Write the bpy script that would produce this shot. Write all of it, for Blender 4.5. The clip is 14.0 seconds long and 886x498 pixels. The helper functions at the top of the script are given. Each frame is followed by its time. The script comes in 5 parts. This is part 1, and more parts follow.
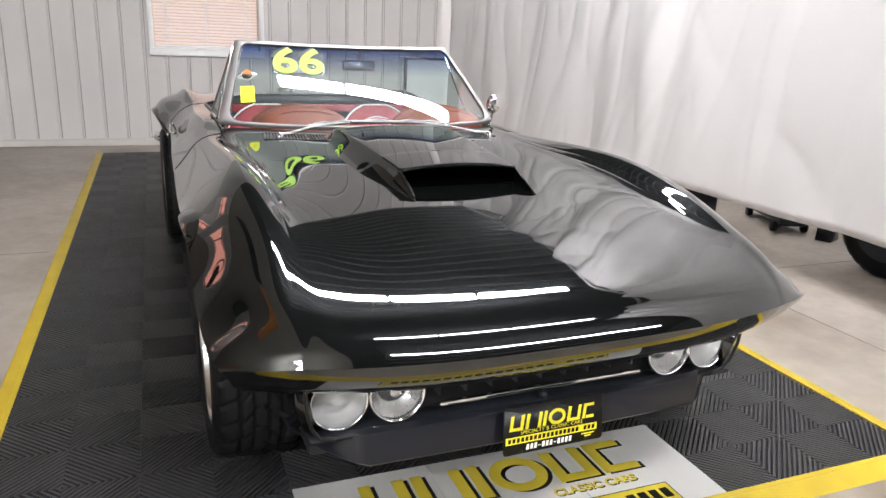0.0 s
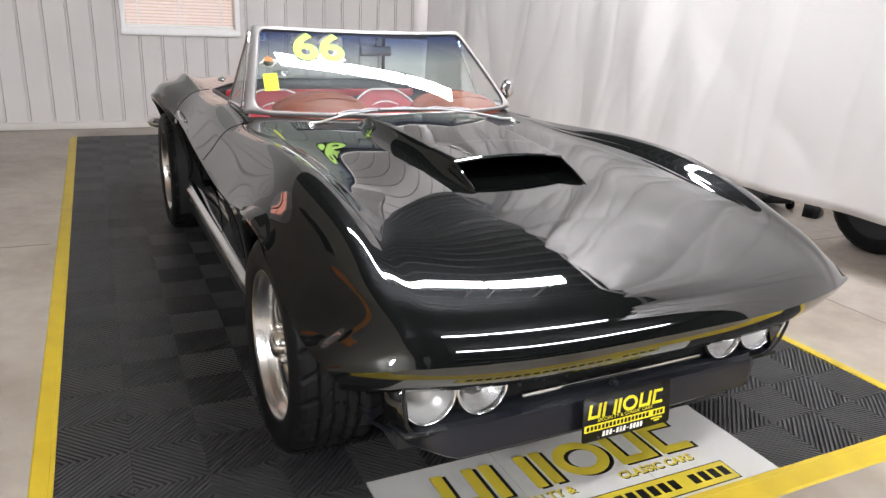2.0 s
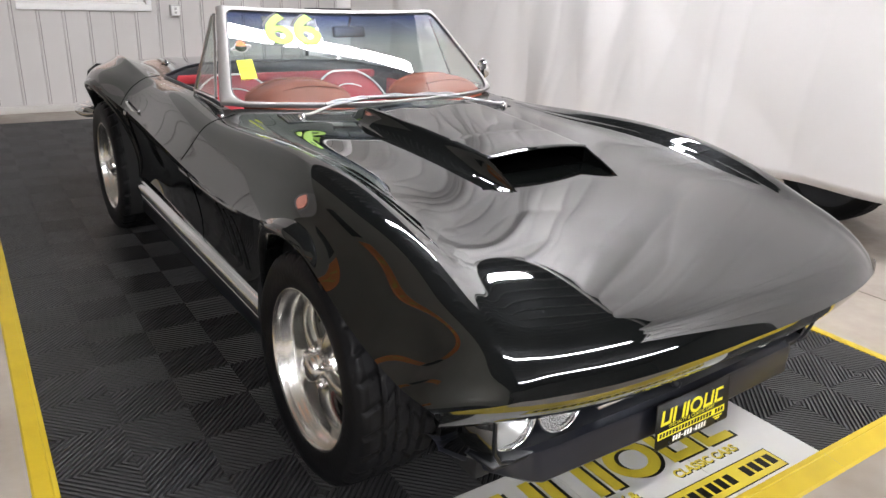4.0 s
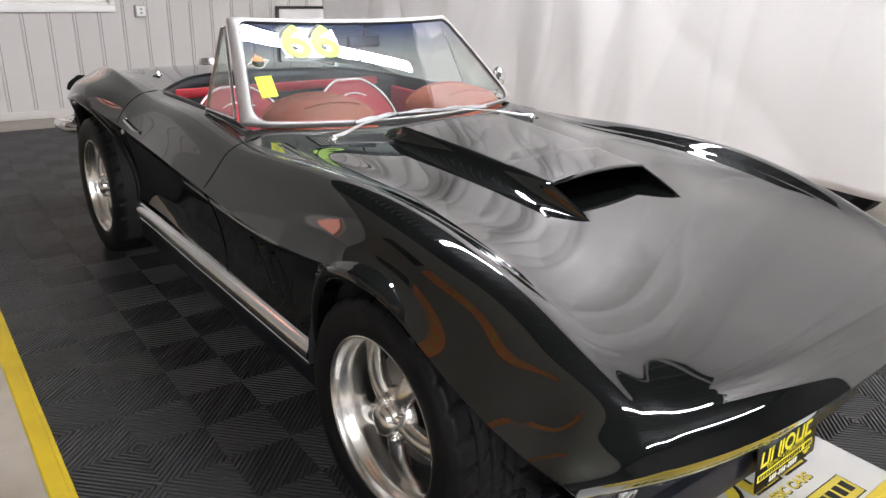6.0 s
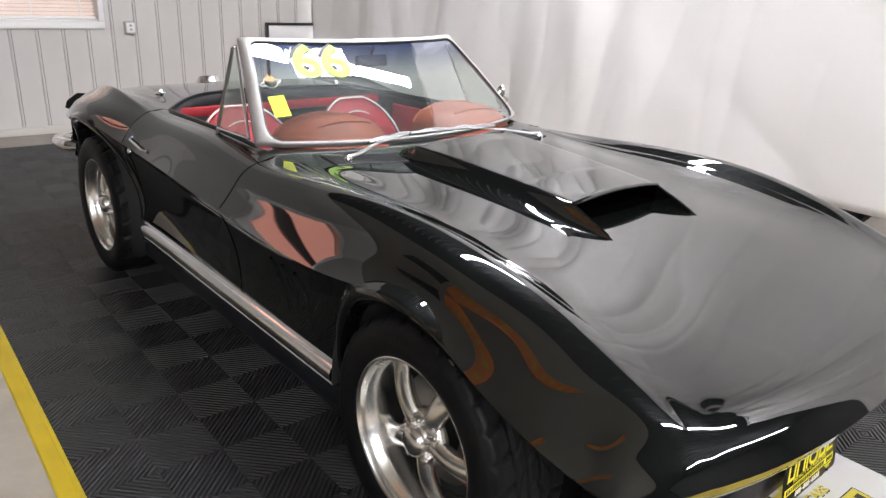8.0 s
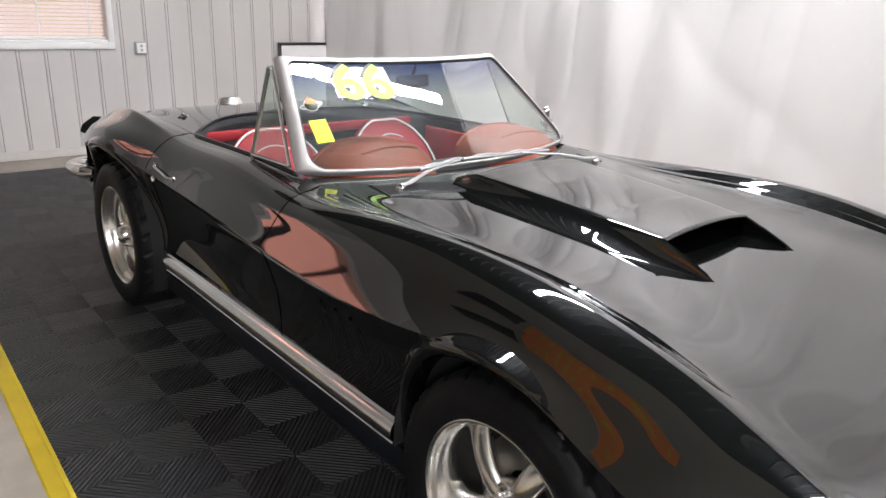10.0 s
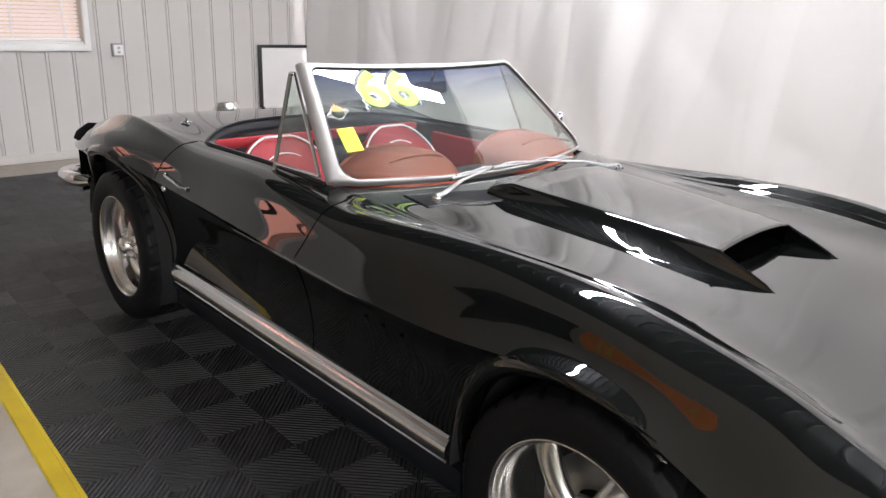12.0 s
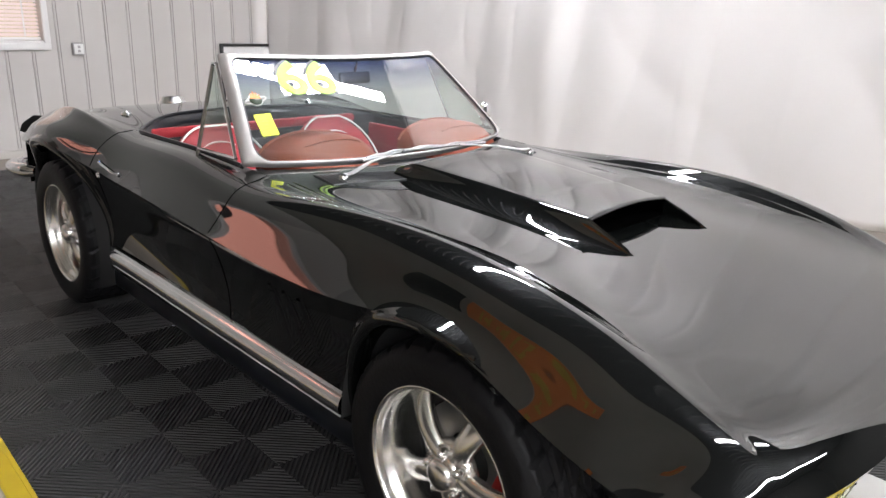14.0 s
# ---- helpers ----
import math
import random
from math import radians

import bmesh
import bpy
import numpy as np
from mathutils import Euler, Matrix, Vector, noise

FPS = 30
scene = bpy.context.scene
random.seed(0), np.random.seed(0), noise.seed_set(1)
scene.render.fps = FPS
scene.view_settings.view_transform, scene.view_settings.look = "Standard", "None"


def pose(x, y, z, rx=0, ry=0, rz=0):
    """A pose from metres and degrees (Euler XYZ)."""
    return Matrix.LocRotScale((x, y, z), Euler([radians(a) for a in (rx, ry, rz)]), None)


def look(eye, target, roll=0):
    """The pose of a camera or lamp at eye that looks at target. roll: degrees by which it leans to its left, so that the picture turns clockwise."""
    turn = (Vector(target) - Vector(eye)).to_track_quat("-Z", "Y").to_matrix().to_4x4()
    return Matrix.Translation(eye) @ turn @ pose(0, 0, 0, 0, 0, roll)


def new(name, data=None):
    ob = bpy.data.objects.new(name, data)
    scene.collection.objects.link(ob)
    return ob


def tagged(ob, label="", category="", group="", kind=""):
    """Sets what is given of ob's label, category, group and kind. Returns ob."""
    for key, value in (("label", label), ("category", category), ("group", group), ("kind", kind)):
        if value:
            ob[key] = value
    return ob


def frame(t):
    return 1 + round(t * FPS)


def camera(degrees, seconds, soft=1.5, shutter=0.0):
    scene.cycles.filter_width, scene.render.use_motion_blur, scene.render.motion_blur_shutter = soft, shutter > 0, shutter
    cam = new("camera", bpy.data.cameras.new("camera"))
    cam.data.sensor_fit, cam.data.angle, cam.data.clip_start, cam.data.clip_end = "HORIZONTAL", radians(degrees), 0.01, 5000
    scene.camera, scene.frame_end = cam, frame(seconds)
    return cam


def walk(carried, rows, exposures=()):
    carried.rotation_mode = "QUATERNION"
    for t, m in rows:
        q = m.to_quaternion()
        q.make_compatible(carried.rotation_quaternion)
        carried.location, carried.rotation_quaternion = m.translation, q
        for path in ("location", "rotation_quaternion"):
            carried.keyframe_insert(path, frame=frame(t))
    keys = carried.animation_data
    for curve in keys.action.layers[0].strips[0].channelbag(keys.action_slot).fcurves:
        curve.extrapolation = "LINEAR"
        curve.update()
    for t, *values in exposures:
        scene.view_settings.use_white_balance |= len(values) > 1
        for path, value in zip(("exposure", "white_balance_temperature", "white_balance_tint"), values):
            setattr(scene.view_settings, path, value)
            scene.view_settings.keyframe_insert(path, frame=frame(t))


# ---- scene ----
cam = camera(63.2, 14.0)
PATH = [
    (0, (-0.887, -1.376, 1.249), (-0.17, 0.403, 0.68), 2.5),
    (0.5, (-0.932, -1.372, 1.246), (-0.215, 0.404, 0.669), 2.5),
    (1, (-1.042, -1.36, 1.274), (-0.317, 0.405, 0.677), 2.5),
    (1.5, (-1.138, -1.34, 1.299), (-0.38, 0.405, 0.683), 2.3),
    (2, (-1.187, -1.249, 1.288), (-0.359, 0.46, 0.66), 2.6),
    (2.2, (-1.196, -1.194, 1.287), (-0.339, 0.498, 0.652), 2.4),
    (4.3, (-1.474, -0.838, 1.326), (-0.391, 0.691, 0.626), 2.6),
    (4.5, (-1.477, -0.791, 1.33), (-0.375, 0.723, 0.629), 2.6),
    (5, (-1.482, -0.701, 1.334), (-0.363, 0.798, 0.628), 2.4),
    (5.5, (-1.543, -0.641, 1.364), (-0.416, 0.848, 0.647), 2.2),
    (6, (-1.609, -0.575, 1.373), (-0.459, 0.897, 0.657), 2.1),
    (6.5, (-1.65, -0.544, 1.371), (-0.478, 0.914, 0.666), 2.3),
    (7, (-1.68, -0.523, 1.375), (-0.491, 0.927, 0.679), 2.4),
    (7.5, (-1.7, -0.507, 1.376), (-0.501, 0.939, 0.689), 2.5),
    (8, (-1.709, -0.503, 1.388), (-0.508, 0.945, 0.71), 2.3),
    (10.5, (-1.716, -0.101, 1.361), (-0.499, 1.359, 0.737), 2.1),
    (11, (-1.792, -0.02, 1.364), (-0.561, 1.427, 0.739), 2.1),
    (11.5, (-1.833, 0.002, 1.367), (-0.574, 1.424, 0.741), 2.3),
    (12, (-1.85, -0.015, 1.369), (-0.56, 1.381, 0.746), 2.4),
    (12.5, (-1.857, -0.047, 1.366), (-0.549, 1.333, 0.746), 2.3),
    (13, (-1.821, -0.132, 1.363), (-0.501, 1.238, 0.747), 2.4),
    (13.5, (-1.783, -0.232, 1.353), (-0.46, 1.137, 0.739), 2.4),
    (14, (-1.784, -0.319, 1.348), (-0.463, 1.05, 0.731), 2.2),
]
walk(cam, [(t, look(eye, target, roll)) for t, eye, target, roll in PATH])

# ---------------------------------------------------------------- light
world = bpy.data.worlds.new("world")
world.use_nodes = True
scene.world = world
world.node_tree.nodes["Background"].inputs[0].default_value = (0.75, 0.85, 1.0, 1)
world.node_tree.nodes["Background"].inputs[1].default_value = 0.3
scene.view_settings.exposure = 0.0
LAMP = 163.0          # strength of the fluorescent diffusers


# ---------------------------------------------------------------- materials
def mat(name, color, rough=0.5, metal=0.0, spec=0.5, coat=0.0, var=0.0, var_scale=3.0, bump=0.0, bump_scale=60.0,
        dark=None, stain_scale=0.7, stain=0.0, emit=None, strength=0.0, rough_var=0.0, sheen=0.0):
    """Principled material with colour variation at two scales and a fine relief."""
    m = bpy.data.materials.new(name)
    m.use_nodes = True
    nt = m.node_tree
    b = nt.nodes["Principled BSDF"]
    b.inputs["Base Color"].default_value = (*color, 1)
    b.inputs["Roughness"].default_value = rough
    b.inputs["Metallic"].default_value = metal
    b.inputs["Specular IOR Level"].default_value = spec
    b.inputs["Coat Weight"].default_value = coat
    b.inputs["Coat Roughness"].default_value = 0.02
    if sheen:
        b.inputs["Sheen Weight"].default_value = sheen
    if emit:
        b.inputs["Emission Color"].default_value = (*emit, 1)
        b.inputs["Emission Strength"].default_value = strength
    if not (var or stain or bump or rough_var):
        return m
    co = nt.nodes.new("ShaderNodeTexCoord").outputs["Object"]

    def noisy(scale, detail=6.0):
        n = nt.nodes.new("ShaderNodeTexNoise")
        n.inputs["Scale"].default_value = scale
        n.inputs["Detail"].default_value = detail
        nt.links.new(co, n.inputs["Vector"])
        return n.outputs["Fac"]

    def mixed(fac, a, c):
        x = nt.nodes.new("ShaderNodeMix")
        x.data_type = "RGBA"
        nt.links.new(fac, x.inputs[0])
        for socket, value in ((x.inputs[6], a), (x.inputs[7], c)):
            if isinstance(value, tuple):
                socket.default_value = (*value, 1)
            else:
                nt.links.new(value, socket)
        return x.outputs[2]

    last = color
    if var:
        lo = tuple(max(0.0, c * (1 - var)) for c in color)
        hi = tuple(min(1.0, c * (1 + var)) for c in color)
        last = mixed(noisy(var_scale), lo, hi)
    if stain:
        r = nt.nodes.new("ShaderNodeValToRGB")
        r.color_ramp.elements[0].position, r.color_ramp.elements[1].position = 0.45, 0.75
        r.color_ramp.elements[1].color = (stain, stain, stain, 1)
        nt.links.new(noisy(stain_scale, 9.0), r.inputs[0])
        last = mixed(r.outputs[0], last, dark or tuple(c * 0.5 for c in color))
    if not isinstance(last, tuple):
        nt.links.new(last, b.inputs["Base Color"])
    if rough_var:
        mr = nt.nodes.new("ShaderNodeMapRange")
        mr.inputs[3].default_value, mr.inputs[4].default_value = max(0.0, rough - rough_var), rough + rough_var
        nt.links.new(noisy(var_scale * 2.3), mr.inputs[0])
        nt.links.new(mr.outputs[0], b.inputs["Roughness"])
    if bump:
        bp = nt.nodes.new("ShaderNodeBump")
        bp.inputs["Strength"].default_value = bump
        bp.inputs["Distance"].default_value = 0.004
        nt.links.new(noisy(bump_scale), bp.inputs["Height"])
        nt.links.new(bp.outputs[0], b.inputs["Normal"])
    return m


def glass_mat(name, tint, gloss_rough=0.01, gloss=0.075):
    """A thin pane: clear, with its gloss rising towards grazing angles."""
    m = bpy.data.materials.new(name)
    m.use_nodes = True
    nt = m.node_tree
    nt.nodes.remove(nt.nodes["Principled BSDF"])
    tr, gl = nt.nodes.new("ShaderNodeBsdfTransparent"), nt.nodes.new("ShaderNodeBsdfGlossy")
    tr.inputs[0].default_value = (*tint, 1)
    gl.inputs["Roughness"].default_value = gloss_rough
    lw, mx = nt.nodes.new("ShaderNodeLayerWeight"), nt.nodes.new("ShaderNodeMixShader")
    pw, ma = nt.nodes.new("ShaderNodeMath"), nt.nodes.new("ShaderNodeMath")
    lw.inputs[0].default_value = 0.5
    pw.operation, pw.inputs[1].default_value = "POWER", 4.2
    ma.operation, ma.inputs[1].default_value, ma.inputs[2].default_value = "MULTIPLY_ADD", 0.9, gloss
    nt.links.new(lw.outputs["Facing"], pw.inputs[0])
    nt.links.new(pw.outputs[0], ma.inputs[0])
    nt.links.new(ma.outputs[0], mx.inputs[0])
    nt.links.new(tr.outputs[0], mx.inputs[1])
    nt.links.new(gl.outputs[0], mx.inputs[2])
    nt.links.new(mx.outputs[0], nt.nodes["Material Output"].inputs[0])
    return m


def banded_glass(name, clear, band):
    """Windshield glass whose tint deepens to a band along its top, under a faint haze painted for mirrored ceiling
    light.
    """
    m = glass_mat(name, clear, gloss=0.19)
    nt = m.node_tree
    sep, ramp_ = nt.nodes.new("ShaderNodeSeparateXYZ"), nt.nodes.new("ShaderNodeValToRGB")
    nt.links.new(nt.nodes.new("ShaderNodeTexCoord").outputs["Generated"], sep.inputs[0])
    nt.links.new(sep.outputs[2], ramp_.inputs[0])
    e = ramp_.color_ramp.elements
    e[0].position, e[0].color = 0.58, (*clear, 1)
    e[1].position, e[1].color = 0.92, (*band, 1)
    nt.links.new(ramp_.outputs[0], nt.nodes["Transparent BSDF"].inputs[0])
    haze, mx = nt.nodes.new("ShaderNodeBsdfDiffuse"), nt.nodes.new("ShaderNodeMixShader")
    haze.inputs[0].default_value, mx.inputs[0].default_value = (0.8, 0.84, 0.86, 1), 0.02
    nt.links.new(nt.nodes["Mix Shader"].outputs[0], mx.inputs[1])
    nt.links.new(haze.outputs[0], mx.inputs[2])
    nt.links.new(mx.outputs[0], nt.nodes["Material Output"].inputs[0])
    return m


def film_mat(name, color, clear):
    """A half-clear printed film."""
    m = mat(name, color, rough=0.25)
    nt = m.node_tree
    tr, mx = nt.nodes.new("ShaderNodeBsdfTransparent"), nt.nodes.new("ShaderNodeMixShader")
    mx.inputs[0].default_value = clear
    nt.links.new(nt.nodes["Principled BSDF"].outputs[0], mx.inputs[1])
    nt.links.new(tr.outputs[0], mx.inputs[2])
    nt.links.new(mx.outputs[0], nt.nodes["Material Output"].inputs[0])
    return m


PAINT = mat("black_paint", (0.003, 0.0034, 0.0032), rough=0.026, spec=0.85, coat=0.4, rough_var=0.006, var=0.1, var_scale=3.0)
CHROME = mat("chrome", (0.86, 0.86, 0.86), rough=0.06, metal=1.0, rough_var=0.03, var=0.04, var_scale=30)
BRIGHT = mat("bright_moulding", (0.87, 0.87, 0.88), rough=0.11, metal=1.0, rough_var=0.04, var=0.05, var_scale=25)
ALU = mat("polished_aluminium", (0.87, 0.855, 0.825), rough=0.23, metal=1.0, rough_var=0.07, var=0.06, var_scale=25)
TRIM = mat("brushed_windshield_trim", (0.40, 0.387, 0.37), rough=0.55, metal=0.7, rough_var=0.08, var=0.06, var_scale=20)
WIPER = mat("satin_steel", (0.62, 0.62, 0.62), rough=0.35, metal=1.0, var=0.06, var_scale=40)
RUBBER = mat("tyre_rubber", (0.006, 0.006, 0.0066), rough=0.5, spec=0.14, var=0.25, var_scale=14, bump=0.25, bump_scale=90)
# lighter rubber: light from the front put into the tread's colour
LIT_TREAD = mat("front_lit_tread_rubber", (0.011, 0.011, 0.0122), rough=0.6, spec=0.2, var=0.3, var_scale=20, bump=0.2, bump_scale=90)
SATIN = mat("satin_black", (0.008, 0.009, 0.0115), rough=0.3, spec=0.4, var=0.2, var_scale=8, bump=0.06, bump_scale=50)
MATTE = mat("matte_black", (0.01, 0.01, 0.01), rough=0.8, var=0.3, var_scale=8)
GRILLE = mat("grille_black", (0.02, 0.02, 0.022), rough=0.3, var=0.2, var_scale=20)
BARS = mat("satin_grille_bar", (0.035, 0.035, 0.037), rough=0.3, var=0.2, var_scale=20)
REDSEAT = mat("red_leather", (0.30, 0.02, 0.028), rough=0.6, spec=0.3, var=0.22, var_scale=6, bump=0.25, bump_scale=120)
BROWN = mat("red_brown_leather", (0.25, 0.05, 0.02), rough=0.55, spec=0.35, var=0.2, var_scale=5, bump=0.25, bump_scale=140)
PIPING = mat("white_piping", (0.8, 0.76, 0.74), rough=0.5, var=0.08, var_scale=30)
# black of the door gaps, and of the shade painted inside the scoop
GAP_SHADE = mat("gap_and_duct_shade", (0.0008, 0.0008, 0.0008), rough=1.0, spec=0.0)
CARPET = mat("dark_carpet", (0.02, 0.014, 0.014), rough=0.95, var=0.4, var_scale=40, bump=0.4, bump_scale=300)
GLASS = glass_mat("clear_glass", (0.86, 0.93, 0.89))
SCREEN = banded_glass("windshield_glass", (0.75, 0.89, 0.85), (0.02, 0.08, 0.38))
LENS = glass_mat("lamp_glass", (0.95, 0.96, 0.96), 0.08, 0.12)
BOWL = mat("lamp_bowl", (0.88, 0.88, 0.87), rough=0.2, metal=0.85, var=0.08, var_scale=60, bump=0.35, bump_scale=50)
CALIPER = mat("red_caliper", (0.45, 0.02, 0.02), rough=0.35, var=0.15, var_scale=30)
BRAKE = mat("brake_steel", (0.35, 0.34, 0.33), rough=0.4, metal=1.0, var=0.2, var_scale=30)
YELLOW = mat("yellow_edge", (0.47, 0.335, 0.014), rough=0.45, var=0.08, var_scale=6, stain=0.25, stain_scale=5, bump=0.15, bump_scale=70)
TILE = mat("black_tile", (0.036, 0.0352, 0.0354), rough=0.42, spec=0.42, var=0.4, var_scale=8.0, stain=0.6, stain_scale=1.4, rough_var=0.12,
           dark=(0.045, 0.041, 0.038), bump=0.1, bump_scale=120)
# near black for the shade between tile ribs, and for the mat's back edge
TILEBASE_SHADE = mat("black_base_groove_shade", (0.003, 0.003, 0.003), rough=0.8, var=0.3, var_scale=5)
SIGNWHITE = mat("white_printed_tile", (0.47, 0.46, 0.435), rough=0.32, var=0.04, var_scale=4, stain=0.15, stain_scale=3)
SIGNGOLD = mat("gold_print", (0.5, 0.39, 0.035), rough=0.35, var=0.25, var_scale=5)
SIGNBLACK = mat("black_print", (0.008, 0.008, 0.007), rough=0.35, spec=0.25, var=0.2, var_scale=20)
PLATEYELLOW = mat("yellow_print", (0.85, 0.75, 0.03), rough=0.4, var=0.06, var_scale=20)
PLATEWHITE = mat("white_print", (0.8, 0.8, 0.76), rough=0.4, var=0.05, var_scale=20)
CONCRETE = mat("concrete", (0.305, 0.264, 0.222), rough=0.38, spec=0.36, var=0.22, var_scale=9.0, stain=0.95, stain_scale=1.25,
               dark=(0.15, 0.115, 0.082), bump=0.2, bump_scale=45, rough_var=0.12)
RIB_SHADE = mat("rib_side_shade", (0.2, 0.185, 0.17), rough=0.7, var=0.15, var_scale=8)
JOINT = mat("floor_joint", (0.17, 0.14, 0.11), rough=0.8, var=0.3, var_scale=5)
PANEL = mat("wall_panel_paint", (0.56, 0.53, 0.506), rough=0.42, var=0.05, var_scale=1.4, stain=0.12, stain_scale=1.2, bump=0.05, bump_scale=20)
UNLIT_WALL = mat("unlit_wall_dark", (0.07, 0.068, 0.066), rough=0.6, var=0.15, var_scale=1.0)
BASEBAND = mat("base_band_paint", (0.54, 0.51, 0.47), rough=0.5, var=0.08, var_scale=2.0, stain=0.3, stain_scale=2.0, bump=0.08, bump_scale=30)
DIM_PANEL = mat("dim_wall_panel", (0.38, 0.375, 0.35), rough=0.5, var=0.12, var_scale=1.5)
CEIL = mat("ceiling_metal", (0.034, 0.036, 0.04), rough=0.6, var=0.2, var_scale=1.0)
PALE_CEIL = mat("ceiling_pale_sheet", (0.38, 0.38, 0.345), rough=0.8, var=0.15, var_scale=1.0)
PURLIN = mat("ceiling_purlin", (0.095, 0.095, 0.095), rough=0.5, var=0.1, var_scale=2.0)
CLOTH = mat("white_cloth", (0.80, 0.775, 0.755), rough=0.95, spec=0.1, var=0.03, var_scale=1.2, bump=0.55, bump_scale=6)
nt_ = CLOTH.node_tree
tl_, mx_ = nt_.nodes.new("ShaderNodeBsdfTranslucent"), nt_.nodes.new("ShaderNodeMixShader")
tl_.inputs[0].default_value, mx_.inputs[0].default_value = (0.80, 0.79, 0.785, 1), 0.43
nt_.links.new(nt_.nodes["Principled BSDF"].outputs[0], mx_.inputs[1])
nt_.links.new(tl_.outputs[0], mx_.inputs[2])
for nd_ in nt_.nodes:
    if nd_.type == "BUMP":
        nt_.links.new(nd_.outputs[0], tl_.inputs["Normal"])
nt_.links.new(mx_.outputs[0], nt_.nodes["Material Output"].inputs[0])
WHITEPAINT = mat("white_paint", (0.8, 0.79, 0.77), rough=0.4, var=0.04, var_scale=5)
SLAT = mat("blind_slat", (0.85, 0.72, 0.68), rough=0.5, var=0.04, var_scale=9)
OUTSIDE = mat("outside_glow", (0.1, 0.05, 0.04), rough=1.0, emit=(1.0, 0.64, 0.55), strength=1.3)
SUNSIDE = mat("sunny_outside_glow", (0.1, 0.05, 0.04), rough=1.0, emit=(1.0, 0.36, 0.31), strength=3.7)
BOARDFRAME = mat("black_frame", (0.012, 0.01, 0.01), rough=0.4, var=0.2, var_scale=20)
BOARD = mat("white_board", (0.74, 0.72, 0.7), rough=0.3, var=0.04, var_scale=3)
PLASTIC = mat("grey_plastic", (0.42, 0.41, 0.39), rough=0.4, var=0.06, var_scale=20)
LIGHT = mat("lamp_diffuser", (0.9, 0.9, 0.9), rough=0.5, emit=(0.95, 0.955, 1.005), strength=LAMP)
FRONTLIGHT = mat("dimmer_lamp_diffuser", (0.9, 0.9, 0.9), rough=0.5, emit=(0.95, 0.955, 1.005), strength=LAMP * 0.74)
FILM = glass_mat("glossy_film", (0.62, 0.64, 0.62), 0.1, 0.12)
FROSTED = film_mat("fluted_lamp_glass", (0.85, 0.86, 0.86), 0.68)
HAZED = film_mat("hazed_lamp_glass", (0.85, 0.86, 0.86), 0.88)
CHIN = mat("satin_chin_black", (0.011, 0.012, 0.017), rough=0.3, spec=0.45, var=0.2, var_scale=6, bump=0.05, bump_scale=40)
NOTE = mat("yellow_note", (0.72, 0.8, 0.03), rough=0.6, var=0.05, var_scale=30)
LIME = mat("lime_card", (0.34, 0.6, 0.04), rough=0.5, var=0.04, var_scale=20)
DECALGREEN = mat("dark_green_print", (0.02, 0.035, 0.015), rough=0.4, var=0.3, var_scale=30)
ORANGE = mat("orange_board", (0.72, 0.2, 0.035), rough=0.5, var=0.3, var_scale=3, stain=0.4, stain_scale=3)


# ---------------------------------------------------------------- mesh helpers
def mesh_of(bm, smooth=40.0):
    """A mesh from a bmesh; faces smooth, edges sharper than the angle stay sharp."""
    me = bpy.data.meshes.new("mesh")
    if smooth:
        lim = radians(smooth)
        for f in bm.faces:
            f.smooth = True
        for e in bm.edges:
            if len(e.link_faces) == 2 and e.calc_face_angle(0.0) > lim:
                e.smooth = False
    bm.to_mesh(me)
    bm.free()
    return me


def part(name, bm, material, parent=None, label="", m=None, smooth=40.0):
    """Links a bmesh (or a mesh) as one mesh object under a thing or a part."""
    me = mesh_of(bm, smooth) if isinstance(bm, bmesh.types.BMesh) else bm
    if material is not None and not me.materials:
        me.materials.append(material)
    ob = new(name, me)
    ob.parent = parent
    if m is not None:
        ob.matrix_basis = m
    return tagged(ob, label)


def thing(name, label, category, m=None, group="", kind=""):
    ob = new(name)
    ob.empty_display_size = 0.1
    if m is not None:
        ob.matrix_basis = m
    return tagged(ob, label, category, group, kind)


def box(lo, hi, bevel=0.0, seg=2, bm=None):
    bm = bm or bmesh.new()
    g = bmesh.ops.create_cube(bm, size=1.0)["verts"]
    for v in g:
        v.co = Vector([lo[i] + (v.co[i] + 0.5) * (hi[i] - lo[i]) for i in range(3)])
    if bevel:
        es = list({e for v in g for e in v.link_edges})
        bmesh.ops.bevel(bm, geom=es, offset=bevel, segments=seg, affect="EDGES", profile=0.5)
    return bm


def grid(rows, bm=None, close_u=False, close_v=False):
    """A skin over rows of points."""
    bm = bm or bmesh.new()
    vs = [[bm.verts.new(p) for p in r] for r in rows]
    n, k = len(vs), len(vs[0])
    for i in range(n if close_u else n - 1):
        for j in range(k if close_v else k - 1):
            q = (vs[i][j], vs[(i + 1) % n][j], vs[(i + 1) % n][(j + 1) % k], vs[i][(j + 1) % k])
            bm.faces.new(q)
    return bm


def lathe(profile, segs=48, axis="x", bm=None, wave=None):
    """A skin of revolution: profile of (along the axis, radius)."""
    rows = []
    for i in range(segs):
        a = 2 * math.pi * i / segs
        r_ = []
        for k, (h, r) in enumerate(profile):
            if wave:
                r = r + wave(i, k)
            c, s = r * math.cos(a), r * math.sin(a)
            r_.append({"x": (h, c, s), "y": (s, h, c), "z": (c, s, h)}[axis])
        rows.append(r_)
    return grid(rows, bm, close_u=True)


